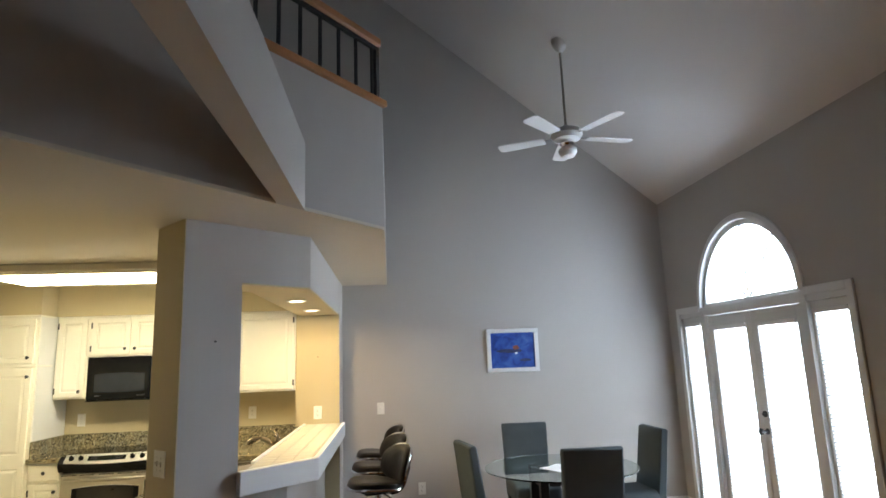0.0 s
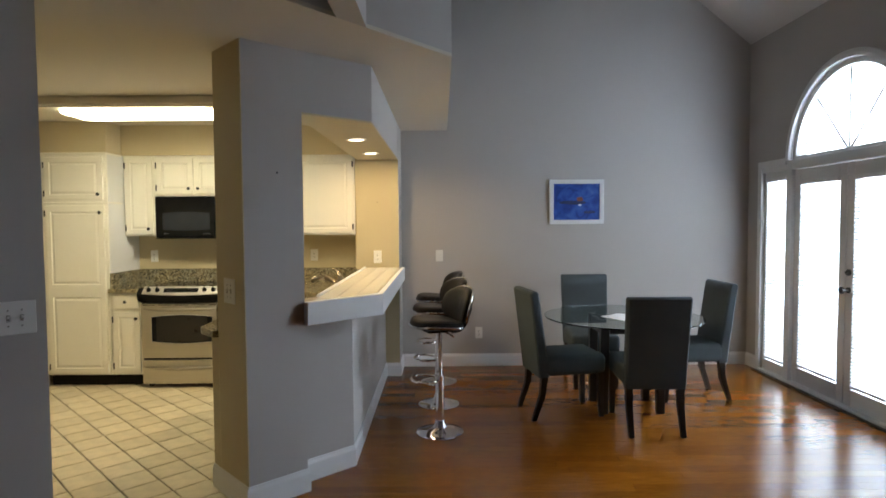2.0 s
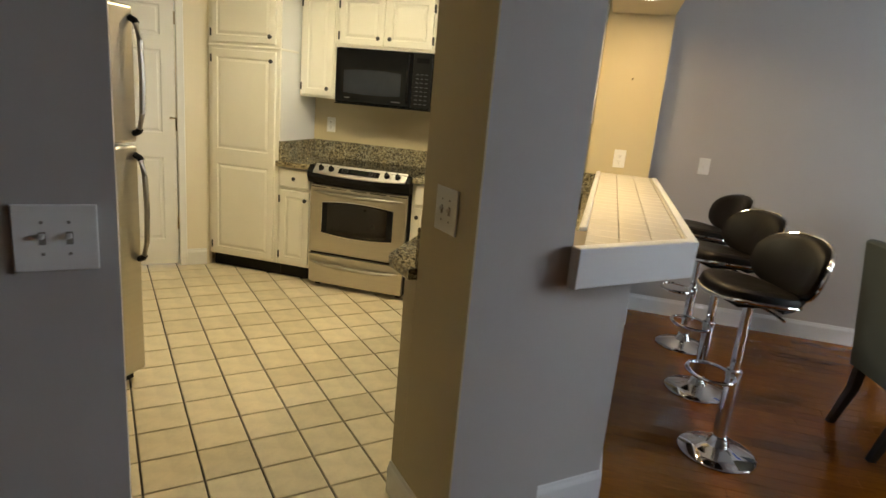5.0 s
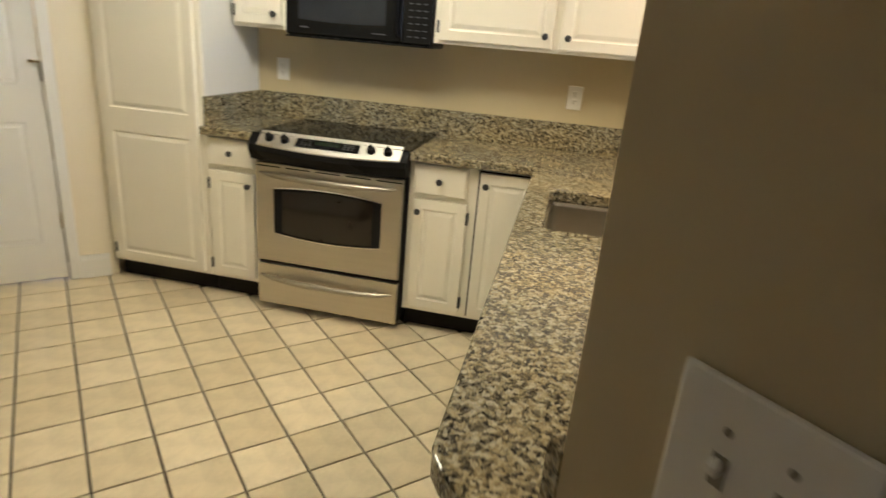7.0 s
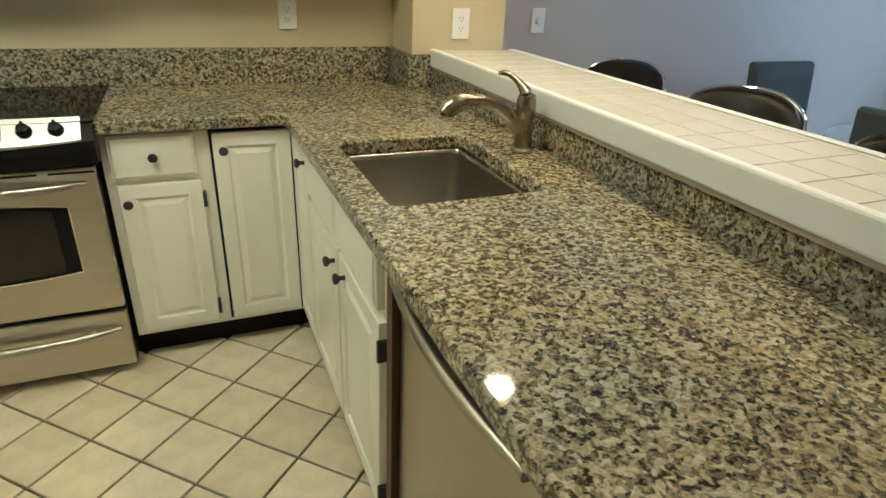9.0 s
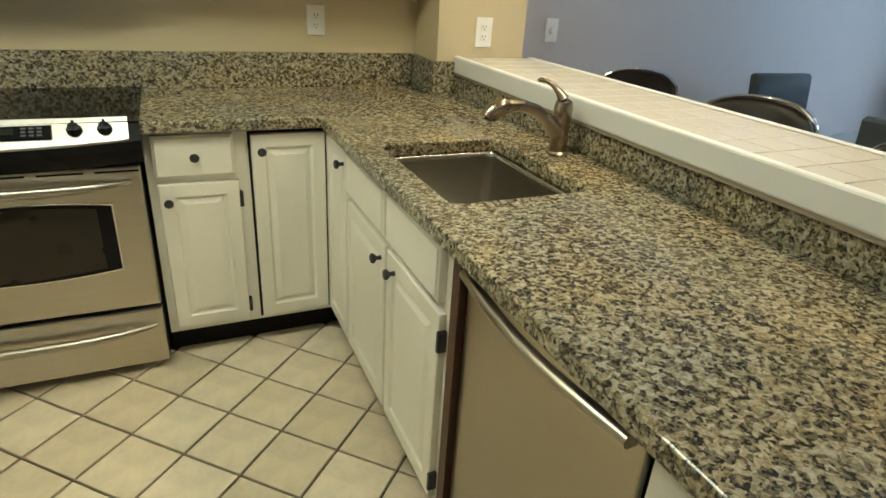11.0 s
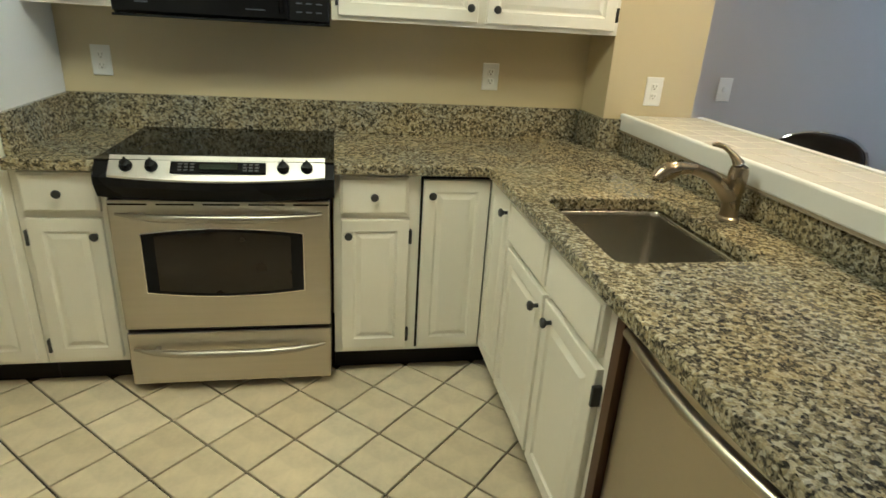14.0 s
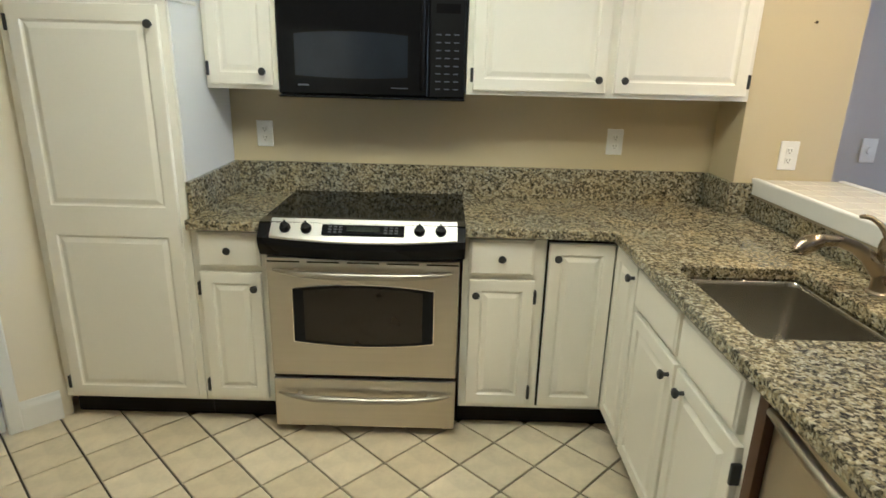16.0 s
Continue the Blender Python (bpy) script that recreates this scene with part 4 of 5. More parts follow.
pts = [(bx_ - 0.012, by_ + 0.003, CZ + 0.065), (bx_ - 0.045, by_ + 0.010, CZ + 0.105), (bx_ - 0.085, by_ + 0.016, CZ + 0.132), (bx_ - 0.13, by_ + 0.022, CZ + 0.147), (bx_ - 0.172, by_ + 0.026, CZ + 0.147), (bx_ - 0.176, by_ + 0.026, CZ + 0.147), (bx_ - 0.182, by_ + 0.027, CZ + 0.146), (bx_ - 0.204, by_ + 0.029, CZ + 0.138), (bx_ - 0.224, by_ + 0.031, CZ + 0.125), (bx_ - 0.234, by_ + 0.032, CZ + 0.112), (bx_ - 0.236, by_ + 0.032, CZ + 0.105)]
tube(bm, pts, [0.024, 0.0215, 0.0185, 0.0175, 0.0175, 0.0178, 0.0222, 0.0258, 0.0262, 0.0235, 0.014], 18)
part("spout", bm, NICKEL, faucet, smooth=True)
bm = bmesh.new()
tube(bm, [(bx_, by_, CZ + 0.150), (bx_ - 0.004, by_ + 0.003, CZ + 0.168), (bx_ - 0.014, by_ + 0.012, CZ + 0.184), (bx_ - 0.027, by_ + 0.022, CZ + 0.199), (bx_ - 0.044, by_ + 0.033, CZ + 0.212), (bx_ - 0.060, by_ + 0.041, CZ + 0.216), (bx_ - 0.072, by_ + 0.046, CZ + 0.213)], [0.024, 0.021, 0.0145, 0.010, 0.0085, 0.0095, 0.006], 14, 0.8)
part("lever", bm, NICKEL, faucet, smooth=True)

# ---- range ----
R = thing("range", 0.38, -0.3, 0, "stainless steel slide-in range with black glass cooktop", "range")
part("body", boxes((0.004, 0.758, -0.585, -0.01, 0.035, 0.905)), BLACK, R)
part("cooktop", prism([(-0.012, -0.612), (0.774, -0.612), (0.774, -0.03), (-0.012, -0.03)], 0.9155, 0.923, 0.003, 2), BLACKGLASS, R, "black glass cooktop")
for x, y, r in ((0.19, -0.20, 0.085), (0.57, -0.20, 0.105), (0.19, -0.43, 0.105), (0.57, -0.43, 0.085)):
    part("burner_ring", lathe([(r - 0.002, 0.0), (r, 0.0), (r, 0.0006), (r - 0.002, 0.0006)], (x, y, 0.9231), seg=40, hollow=True), TOEKICK, R, "faint burner ring")


def bowed(x0, x1, rows, n=16, bow=0.018, dip=0.0):
    """A panel whose front bulges out in the middle; rows are (y, z) of its section from top back round to bottom back."""
    bm = bmesh.new()
    cols = []
    for i in range(n + 1):
        u = 2 * i / n - 1
        b = bow * (1 - u * u)
        cols.append([bm.verts.new((x0 + (x1 - x0) * i / n, y - (b if fr else 0), z - (dip * (1 - u * u) if fr else 0))) for y, z, fr in rows])
    k = len(rows)
    for a, c2 in zip(cols, cols[1:]):
        for j in range(k):
            bm.faces.new((a[j], a[(j + 1) % k], c2[(j + 1) % k], c2[j]))
    bm.faces.new(cols[0]), bm.faces.new(cols[-1][::-1])
    return bm


part("control_housing", bowed(-0.012, 0.774, [(-0.56, 0.922, 0), (-0.602, 0.922, 0), (-0.652, 0.872, 1), (-0.650, 0.845, 1), (-0.625, 0.797, 1), (-0.56, 0.797, 0)], dip=0.012), BLACK, R, "black bowed control housing")
panel = part("control_panel", bowed(0.036, 0.742, [(-0.592, 0.9335, 0), (-0.597, 0.9345, 0), (-0.655, 0.879, 1), (-0.655, 0.872, 1), (-0.60, 0.92, 0)], dip=0.012), PANELSTEEL, R, "brushed steel control panel")
def on_panel(x):
    u = 2 * (x - 0.036) / 0.706 - 1
    return Matrix.Translation((x, -0.628 - 0.009 * (1 - u * u), 0.9055)) @ Matrix.Rotation(radians(44), 4, "X")
for x in (0.092, 0.172, 0.600, 0.680):
    bm = lathe([(0.021, -0.002), (0.021, 0.004), (0.017, 0.008), (0.015, 0.022), (0.006, 0.024)], seg=18)
    box(bm, -0.0035, 0.0035, -0.018, 0.018, 0.018, 0.029, 0.001)
    part("control_knob", moved(bm, on_panel(x)), BLACK, panel, "black control knob", True)
part("display", moved(boxes((-0.155, 0.155, -0.024, 0.020, -0.004, 0.0045), bev=0.001), on_panel(0.388)), BLACKGLASS, panel, "black glass display")
part("readout", moved(boxes((-0.062, 0.062, -0.010, 0.012, 0.003, 0.0050)), on_panel(0.388)), GREEN, panel, "unlit dark readout")
for sx in (-0.125, -0.105, -0.085, 0.085, 0.105, 0.125):
    part("button", moved(boxes(*[(sx - 0.006, sx + 0.006, yy - 0.003, yy + 0.003, 0.0045, 0.0056) for yy in (-0.014, -0.002, 0.010)]), on_panel(0.388)), PEWTER, panel, "small grey button marks")


def arch_outline(x0, x1, z0, z1, rise_top, rise_bot, n=14):
    top = [(x0 + (x1 - x0) * i / n, z1 + rise_top * (1 - (2 * i / n - 1) ** 2)) for i in range(n + 1)]
    bot = [(x1 - (x1 - x0) * i / n, z0 - rise_bot * (1 - (2 * i / n - 1) ** 2)) for i in range(n + 1)]
    return bot + top


def plate_y(outline, y0, y1):
    bm = bmesh.new()
    a, b = [bm.verts.new((x, y0, z)) for x, z in outline], [bm.verts.new((x, y1, z)) for x, z in outline]
    bm.faces.new(a), bm.faces.new(b[::-1])
    for i in range(len(outline)):
        j = (i + 1) % len(outline)
        bm.faces.new((a[i], a[j], b[j], b[i]))
    return bm


bm = bmesh.new()
box(bm, 0.006, 0.756, -0.618, -0.585, 0.275, 0.782, 0.007, 2)
oven = part("oven_door", bm, STEEL, R, "brushed steel oven door")
part("window_rim", plate_y(arch_outline(0.100, 0.662, 0.428, 0.660, 0.020, 0.020), -0.6205, -0.617), CHROME, oven)
part("window_frame", plate_y(arch_outline(0.104, 0.658, 0.432, 0.656, 0.019, 0.019), -0.6225, -0.617), BLACK, oven, "black glass window border")
part("window", plate_y(arch_outline(0.147, 0.615, 0.440, 0.650, 0.017, 0.016), -0.6240, -0.617), OVENGLASS, oven, "dark oven window glass")
for x0 in (0.012, 0.166, 0.32, 0.474, 0.628):
    part("vent_slot", boxes((x0, x0 + 0.125, -0.6200, -0.612, 0.764, 0.770)), BLACK, oven)


def pull(parent, z, x0, x1, out, droop):
    bm = bmesh.new()
    n = 18
    pts, rs = [], []
    for i in range(n + 1):
        u = 2 * i / n - 1
        pts.append((x0 + (x1 - x0) * i / n, -0.628 - out * (1 - u ** 4), z - droop * (1 - u * u)))
        rs.append(0.005 + 0.0105 * (1 - u ** 4))
    tube(bm, pts, rs, 10)
    h = part("handle", bm, HANDLESTEEL, parent, "steel bar handle", True)
    for x in (x0 + 0.085, x1 - 0.085):
        part("handle_mount", boxes((x - 0.010, x + 0.010, -0.626 - out * 0.5, -0.615, z - 0.010, z + 0.004), bev=0.003), STEEL, parent)


pull(oven, 0.735, 0.035, 0.727, 0.038, 0.006)
bm = bmesh.new()
box(bm, 0.006, 0.756, -0.616, -0.585, 0.035, 0.258, 0.006, 2)
low = part("drawer", bm, STEEL, R, "brushed steel warming drawer")
pull(low, 0.198, 0.03, 0.732, 0.032, 0.012)
for x in (0.03, 0.69):
    part("foot", boxes((x, x + 0.04, -0.55, -0.5, 0, 0.036)), BLACK, R)

# ---- microwave ----
mw = thing("microwave", 0.38, -0.15, 1.37, "black over-the-range microwave with dark window", "microwave")
part("body", boxes((0.002, 0.760, -0.255, -0.004, 1.372, 1.772), bev=0.004), BLACK, mw)
part("door", boxes((0.002, 0.612, -0.282, -0.256, 1.378, 1.772), bev=0.006), BLACKGLASS, mw, "glossy black door")
# The blue of the reflected daylight is put into this window's colour.
part("window", plate_y(arch_outline(0.072, 0.528, 1.452, 1.612, 0.012, 0.008), -0.2845, -0.281), surface("microwave_window", (0.017, 0.021, 0.030), 0.12, var=0.15, big=5, fine=200, relief=0.0), mw, "grey meshed window with a bluish reflection in its colour")
bm = bmesh.new()
tube(bm, [(0.588, -0.283, 1.41), (0.588, -0.308, 1.43), (0.588, -0.313, 1.56), (0.588, -0.313, 1.66), (0.588, -0.308, 1.74), (0.588, -0.283, 1.76)], 0.010, 10)
part("handle", bm, BLACKGLASS, mw, "glossy black bar handle", True)
pad = part("keypad", boxes((0.614, 0.760, -0.279, -0.256, 1.378, 1.772), bev=0.004), BLACK, mw, "black keypad panel")
part("readout", boxes((0.64, 0.735, -0.2805, -0.278, 1.70, 1.735)), BLACKGLASS, pad)
for i in range(8):
    for j in range(3):
        part("button", boxes((0.640 + j * 0.036, 0.661 + j * 0.036, -0.2802, -0.278, 1.408 + i * 0.030, 1.413 + i * 0.030)), surface("key_print", (0.07, 0.075, 0.09), 0.5) if (i, j) == (0, 0) else bpy.data.materials["key_print"], pad)
part("badge", boxes((0.082, 0.125, -0.2836, -0.281, 1.412, 1.418), (0.46, 0.53, -0.2836, -0.281, 1.408, 1.412)), bpy.data.materials["key_print"], mw, "grey badge bars")
part("under_lip", boxes((0.0, 0.762, -0.275, -0.03, 1.364, 1.373)), BLACK, mw)

# ---- upper cabinets ----
UY = -0.262
def upper(x0, x1, z0, doors, label):
    c = thing("upper_cabinet", (x0 + x1) / 2, -0.13, z0, label, "cabinet", "upper cabinets")
    part("body", boxes((x0, x1, UY, -0.004, z0, 2.165)), CAB, c)
    part("moulding", boxes((x0 + 0.0008, x1 - 0.0008, UY - 0.012, UY + 0.02, 2.150, 2.168)), CAB, c)
    for a, b, kx, side in doors:
        m = face_n(a, z0 + 0.018, UY)
        door(c, m, b - a, 2.145 - z0 - 0.02, kx if kx > 0 else b - a + kx, 0.052, side)
    return c


upper(-0.298, -0.003, 1.392, [(-0.280, -0.022, -0.035, -1)], "narrow white painted wall cabinet with raised panel door")
upper(0.0, 0.766, 1.777, [(0.022, 0.372, -0.035, -1), (0.392, 0.745, 0.035, 1)], "low white painted wall cabinet above the microwave")
upper(0.768, 1.926, 1.392, [(0.792, 1.333, -0.035, -1), (1.368, 1.905, 0.035, 1)], "wide white painted wall cabinet with two doors")

# ---- refrigerator ----
HX, HY = 0.03, -2.33
F = thing("refrigerator", -0.35, -2.65, 0, "pale steel two-door refrigerator with dark curved handles", "refrigerator")
part("body", boxes((-0.77, -0.06, -3.02, -2.31, 0.02, 1.74), bev=0.006), SIDE, F, "grey body")
for z0, z1 in ((0.06, 1.145), (1.16, 1.735)):
    bm = bmesh.new()
    box(bm, -0.06, 0.03, -3.02, -2.31, z0, z1, 0.012, 3)
    dd = part("door", bm, STEEL, F, "pale steel door")
    h0, h1 = (0.62, 1.105) if z0 < 1 else (1.20, 1.685)
    bm = bmesh.new()
    tube(bm, [(HX + 0.003, HY, h0), (HX + 0.03, HY, h0 + 0.012), (HX + 0.05, HY, h0 + 0.09), (HX + 0.056, HY, (h0 + h1) / 2), (HX + 0.05, HY, h1 - 0.09), (HX + 0.03, HY, h1 - 0.012), (HX + 0.003, HY, h1)], 0.012, 8)
    hh = part("handle", bm, HANDLESTEEL, dd, "bowed pale steel handle", True)
    for zc in (h0, h1):
        bm = bmesh.new()
        tube(bm, [(HX + 0.001, HY, zc), (HX + 0.028, HY, zc + (0.011 if zc == h0 else -0.011)), (HX + 0.034, HY, zc + (0.022 if zc == h0 else -0.022))], 0.0145, 8)
        part("end_cap", bm, BLACK, hh, "black handle end", True)
part("foot_grille", boxes((-0.70, -0.03, -3.0, -2.33, 0.0, 0.055)), BLACK, F)

# ---- switches and outlets ----
def plate(name, m, w, h, kind, label):
    """A wall plate facing -y in its own space, centred on m."""
    t = m.translation
    ob = thing(name, t.x, t.y, t.z, label, "outlet" if "outlet" in name else "switch")
    bm = bmesh.new()
    box(bm, -w / 2, w / 2, -0.007, 0, -h / 2, h / 2, 0.003, 2)
    part("cover", moved(bm, m), PLATE, ob)
    if kind == "outlet":
        for z in (-0.02, 0.02):
            part("socket", moved(boxes((-0.014, 0.014, -0.009, -0.005, z - 0.014, z + 0.014), bev=0.002), m), PLATE, ob)
            part("slot", moved(boxes((-0.008, -0.005, -0.0096, -0.005, z - 0.002, z + 0.008), (0.005, 0.008, -0.0096, -0.005, z - 0.002, z + 0.008), (-0.003, 0.003, -0.0096, -0.005, z - 0.011, z - 0.006)), m), SLOT, ob)
    elif kind == "dimmer":
        part("dial", moved(lathe([(0.017, 0.006), (0.016, 0.018), (0.004, 0.02)], (0, 0, 0), "-y"), m), PLATE, ob, smooth=True)
    else:
        n = int(kind)
        for i in range(n):
            x = (i - (n - 1) / 2) * 0.046
            part("opening", moved(boxes((x - 0.006, x + 0.006, -0.0076, -0.005, -0.013, 0.013)), m), SLOT, ob)
            part("toggle", moved(boxes((x - 0.0045, x + 0.0045, -0.019, -0.006, 0.0, 0.010), bev=0.002), m), PLATE, ob)
            for z in (-0.032, 0.032):
                part("screw", moved(lathe([(0.0035, 0.005), (0.0035, 0.0076), (0.002, 0.0082)], (x, 0, z), "-y", 10), m), SLOT, ob)
    return ob


T = Matrix.Translation
plate("wall_outlet", T((-0.150, -0.001, 1.182)), 0.075, 0.118, "outlet", "white duplex wall outlet above the granite backsplash")
plate("wall_outlet", T((1.472, -0.001, 1.184)), 0.075, 0.118, "outlet", "white duplex wall outlet above the granite backsplash")
plate("wall_outlet", T((2.142, -0.251, 1.175)), 0.078, 0.122, "outlet", "white duplex wall outlet above the bar")
plate("dimmer_switch", T((2.742, NORTH - 0.001, 1.159)), 0.075, 0.118, "dimmer", "white round dimmer switch on the greige wall")
plate("wall_outlet", T((3.149, NORTH - 0.001, 0.351)), 0.075, 0.118, "outlet", "white wall outlet low on the greige wall")
turn_d = Matrix.Rotation(math.atan2(D.y, D.x), 4, "Z")
plate("light_switch", T((*on(-0.972, -0.001), 1.137)) @ turn_d, 0.145, 0.135, "2", "white double switch plate on the hall wall")
plate("wall_outlet", T((*on(-1.132, -0.001), 0.322)) @ turn_d, 0.085, 0.135, "outlet", "white wall outlet low on the hall wall")
plate("light_switch", T((*on(-0.004, 0.173), 1.149)) @ turn_d @ Matrix.Rotation(radians(-90), 4, "Z"), 0.135, 0.135, "2", "white double switch plate on the cream jamb")
# picture hook left in the column
hook = thing("nail", *on(0.19, 0.0), 1.78, "small dark nail in the column", "nail")
part("head", moved(lathe([(0.005, -0.002), (0.005, 0.01), (0.003, 0.012)], (0, 0, 0), "-y", 8), T((*on(0.19, 0.0), 1.78)) @ turn_d), PEWTER, hook)

hook = thing("nail", 2.145, -0.25, 1.704, "small dark nail in the cream wall above the bar", "nail")
part("head", lathe([(0.003, -0.002), (0.003, 0.012), (0.006, 0.013), (0.006, 0.016)], (2.145, -0.25, 1.704), "-y", 8), NICKEL, hook)

# ---- painting ----
P = thing("framed_painting", 4.163, NORTH, 1.477, "blue seascape painting in a white frame", "painting")
px0, px1, pz0, pz1 = 3.882, 4.446, 1.477, 1.937
bm = bmesh.new()
fw = 0.045
for a in ((px0, px1, pz0, pz0 + fw), (px0, px1, pz1 - fw, pz1), (px0, px0 + fw, pz0 + fw, pz1 - fw), (px1 - fw, px1, pz0 + fw, pz1 - fw)):
    box(bm, a[0], a[1], NORTH - 0.028, NORTH - 0.001, a[2], a[3], 0.004)
part("frame", bm, TRIM, P, "white frame")
can = part("canvas", boxes((px0 + fw, px1 - fw, NORTH - 0.016, NORTH - 0.004, pz0 + fw, pz1 - fw)), PAINTING, P, "blue painted canvas")
def blot(cx, cz, rx, rz, y, seed, n=18):
    r = random.Random(seed)
    return plate_y([(cx + rx * (0.75 + 0.4 * r.random()) * math.cos(2 * math.pi * i / n), cz + rz * (0.75 + 0.4 * r.random()) * math.sin(2 * math.pi * i / n)) for i in range(n)], y, y + 0.002)
part("brushwork", blot(4.13, 1.70, 0.15, 0.022, NORTH - 0.0172, 3), DUSK, can, "dark painted shore")
part("brushwork", blot(4.20, 1.735, 0.035, 0.026, NORTH - 0.0174, 4), RUST, can, "rust-brown painted shape")
part("brushwork", blot(4.30, 1.60, 0.07, 0.016, NORTH - 0.0174, 9), DUSK, can, "dark blue painted stroke")
part("brushwork", blot(4.20, 1.675, 0.018, 0.010, NORTH - 0.0182, 6), PAPER, can, "pale painted fleck")

# ---- bar stools ----
def stool():
    s = thing("bar_stool", 0, 0, 0, "black leather bucket bar stool on a chrome pedestal", "bar stool", "stools along the bar")
    part("base", lathe([(0.0, 0.0), (0.166, 0.0), (0.169, 0.006), (0.160, 0.013), (0.10, 0.026), (0.05, 0.045), (0.037, 0.075), (0.034, 0.09)], seg=40), CHROME, s, "round chrome base", True)
    part("column", lathe([(0.030, 0.085), (0.030, 0.385), (0.034, 0.387), (0.034, 0.415), (0.021, 0.417), (0.021, 0.74)], seg=20), CHROME, s, "chrome gas column", True)
    bm = bmesh.new()
    loop_tube(bm, [(-0.112 + 0.092 * math.cos(2 * math.pi * i / 24), 0.115 * math.sin(2 * math.pi * i / 24), 0.40) for i in range(24)], 0.009)
    part("footrest", bm, CHROME, s, "chrome footrest ring", True)
    part("seat_plate", boxes((-0.11, 0.09, -0.08, 0.08, 0.735, 0.748), bev=0.003), BLACK, s)
    bm = bmesh.new()
    tube(bm, [(0.02, -0.02, 0.735), (0.03, -0.12, 0.728), (0.03, -0.19, 0.722)], 0.006, 8)
    part("lever", bm, CHROME, s, "chrome height lever", True)
    def cushion(hu, hv, thick, place, n=40):
        """A padded oval: half sizes hu and hv, bent into its place by a function of (u, v, w)."""
        bm = bmesh.new()
        rings = []
        for sc, w in ((0.05, -0.9), (0.55, -0.95), (0.88, -0.9), (0.97, -0.55), (1.0, 0.0), (0.97, 0.55), (0.88, 0.92), (0.72, 1.05), (0.45, 1.15), (0.05, 1.18)):
            ring = []
            for k in range(n):
                a = 2 * math.pi * k / n
                cu, cv = math.cos(a), math.sin(a)
                u = math.copysign(abs(cu) ** 0.8, cu) * hu * sc
                v = math.copysign(abs(cv) ** 0.8, cv) * hv * sc
                ring.append(bm.verts.new(place(u, v, w * thick)))
            rings.append(ring)
        for a, b in zip(rings, rings[1:]):
            for k in range(n):
                bm.faces.new((a[k], a[(k + 1) % n], b[(k + 1) % n], b[k]))
        bm.faces.new(rings[0][::-1]), bm.faces.new(rings[-1])
        edge = []
        for k in range(n):
            a = 2 * math.pi * k / n
            cu, cv = math.cos(a), math.sin(a)
            edge.append(Vector(place(math.copysign(abs(cu) ** 0.8, cu) * (hu + 0.004), math.copysign(abs(cv) ** 0.8, cv) * (hv + 0.004), -thick * 0.45)))
        return bm, edge

    def seat_at(u, v, w):
        return (u - 0.02, v, 0.785 + w - 0.10 * (u + 0.02) + 0.55 * max(0, u - 0.06) ** 2 + 0.45 * v * v - 1.6 * max(0, -u - 0.11) ** 2)

    def back_at(u, v, w):
        return (0.186 - w + 0.26 * u - 1.4 * v * v, v, 0.912 + u + 0.15 * w)
    bm, edge = cushion(0.18, 0.198, 0.034, seat_at)
    part("seat", bm, LEATHER, s, "black leather padded seat", True)
    bm = bmesh.new()
    loop_tube(bm, edge, 0.008)
    part("seat_edge", bm, CHROME, s, "chrome edge round the seat", True)
    bm, edge = cushion(0.126, 0.215, 0.032, back_at)
    part("backrest", bm, LEATHER, s, "black leather padded backrest", True)
    bm = bmesh.new()
    loop_tube(bm, edge, 0.008)
    part("back_edge", bm, CHROME, s, "chrome edge round the back", True)
    bm = bmesh.new()
    rows = []
    sec = [(0.04, 0.752), (0.10, 0.752), (0.145, 0.768), (0.172, 0.80), (0.190, 0.85), (0.205, 0.91)]
    for k, (x, z) in enumerate(sec):
        a, b = sec[max(k - 1, 0)], sec[min(k + 1, len(sec) - 1)]
        t = Vector((b[0] - a[0], b[1] - a[1])).normalized()
        row = []
        for sd, ys in ((0.011, (-1, -0.5, 0, 0.5, 1)), (-0.011, (1, 0.5, 0, -0.5, -1))):
            row += [bm.verts.new((x - t.y * sd - 0.03 * q * q * (k / 5), q * (0.16 - 0.035 * math.sin(math.pi * k / 5)), z + t.x * sd)) for q in ys]
        rows.append(row)
    for a, b in zip(rows, rows[1:]):
        for k in range(10):
            bm.faces.new((a[k], a[(k + 1) % 10], b[(k + 1) % 10], b[k]))
    bm.faces.new(rows[0]), bm.faces.new(rows[-1][::-1])
    part("shell", bm, LEATHER, s, "black curved shell joining seat and back", True)
    return s


s = stool()
s.matrix_basis = pose(2.745, -1.825, 0, 0, 0, 22)
copy_thing(s, pose(2.735, -1.17, 0, 0, 0, 24))
copy_thing(s, pose(2.73, -0.48, 0, 0, 0, 16))

# ---- dining table and chairs ----
TX, TY = 4.25, -1.27
t = thing("dining_table", TX, TY, 0, "round glass-topped dining table on dark wooden legs", "table")
part("tabletop", lathe([(0.0, 0.734), (0.62, 0.734), (0.62, 0.744), (0.0, 0.744)], (TX - 0.03, TY, 0), seg=96), TABLEGLASS, t, "round clear glass top", True)
for x in (-0.22, 0.22):
    for y in (-0.17, 0.17):
        bm = bmesh.new()
        hexa(bm, [(TX + x + a * 0.028, TY + y + b * 0.028, 0) for a, b in ((-1, -1), (1, -1), (1, 1), (-1, 1))] + [(TX + x + a * 0.034, TY + y + b * 0.034, 0.7335) for a, b in ((-1, -1), (1, -1), (1, 1), (-1, 1))], 0.004)
        part("leg", bm, DARKWOOD, t, "dark espresso wooden leg")
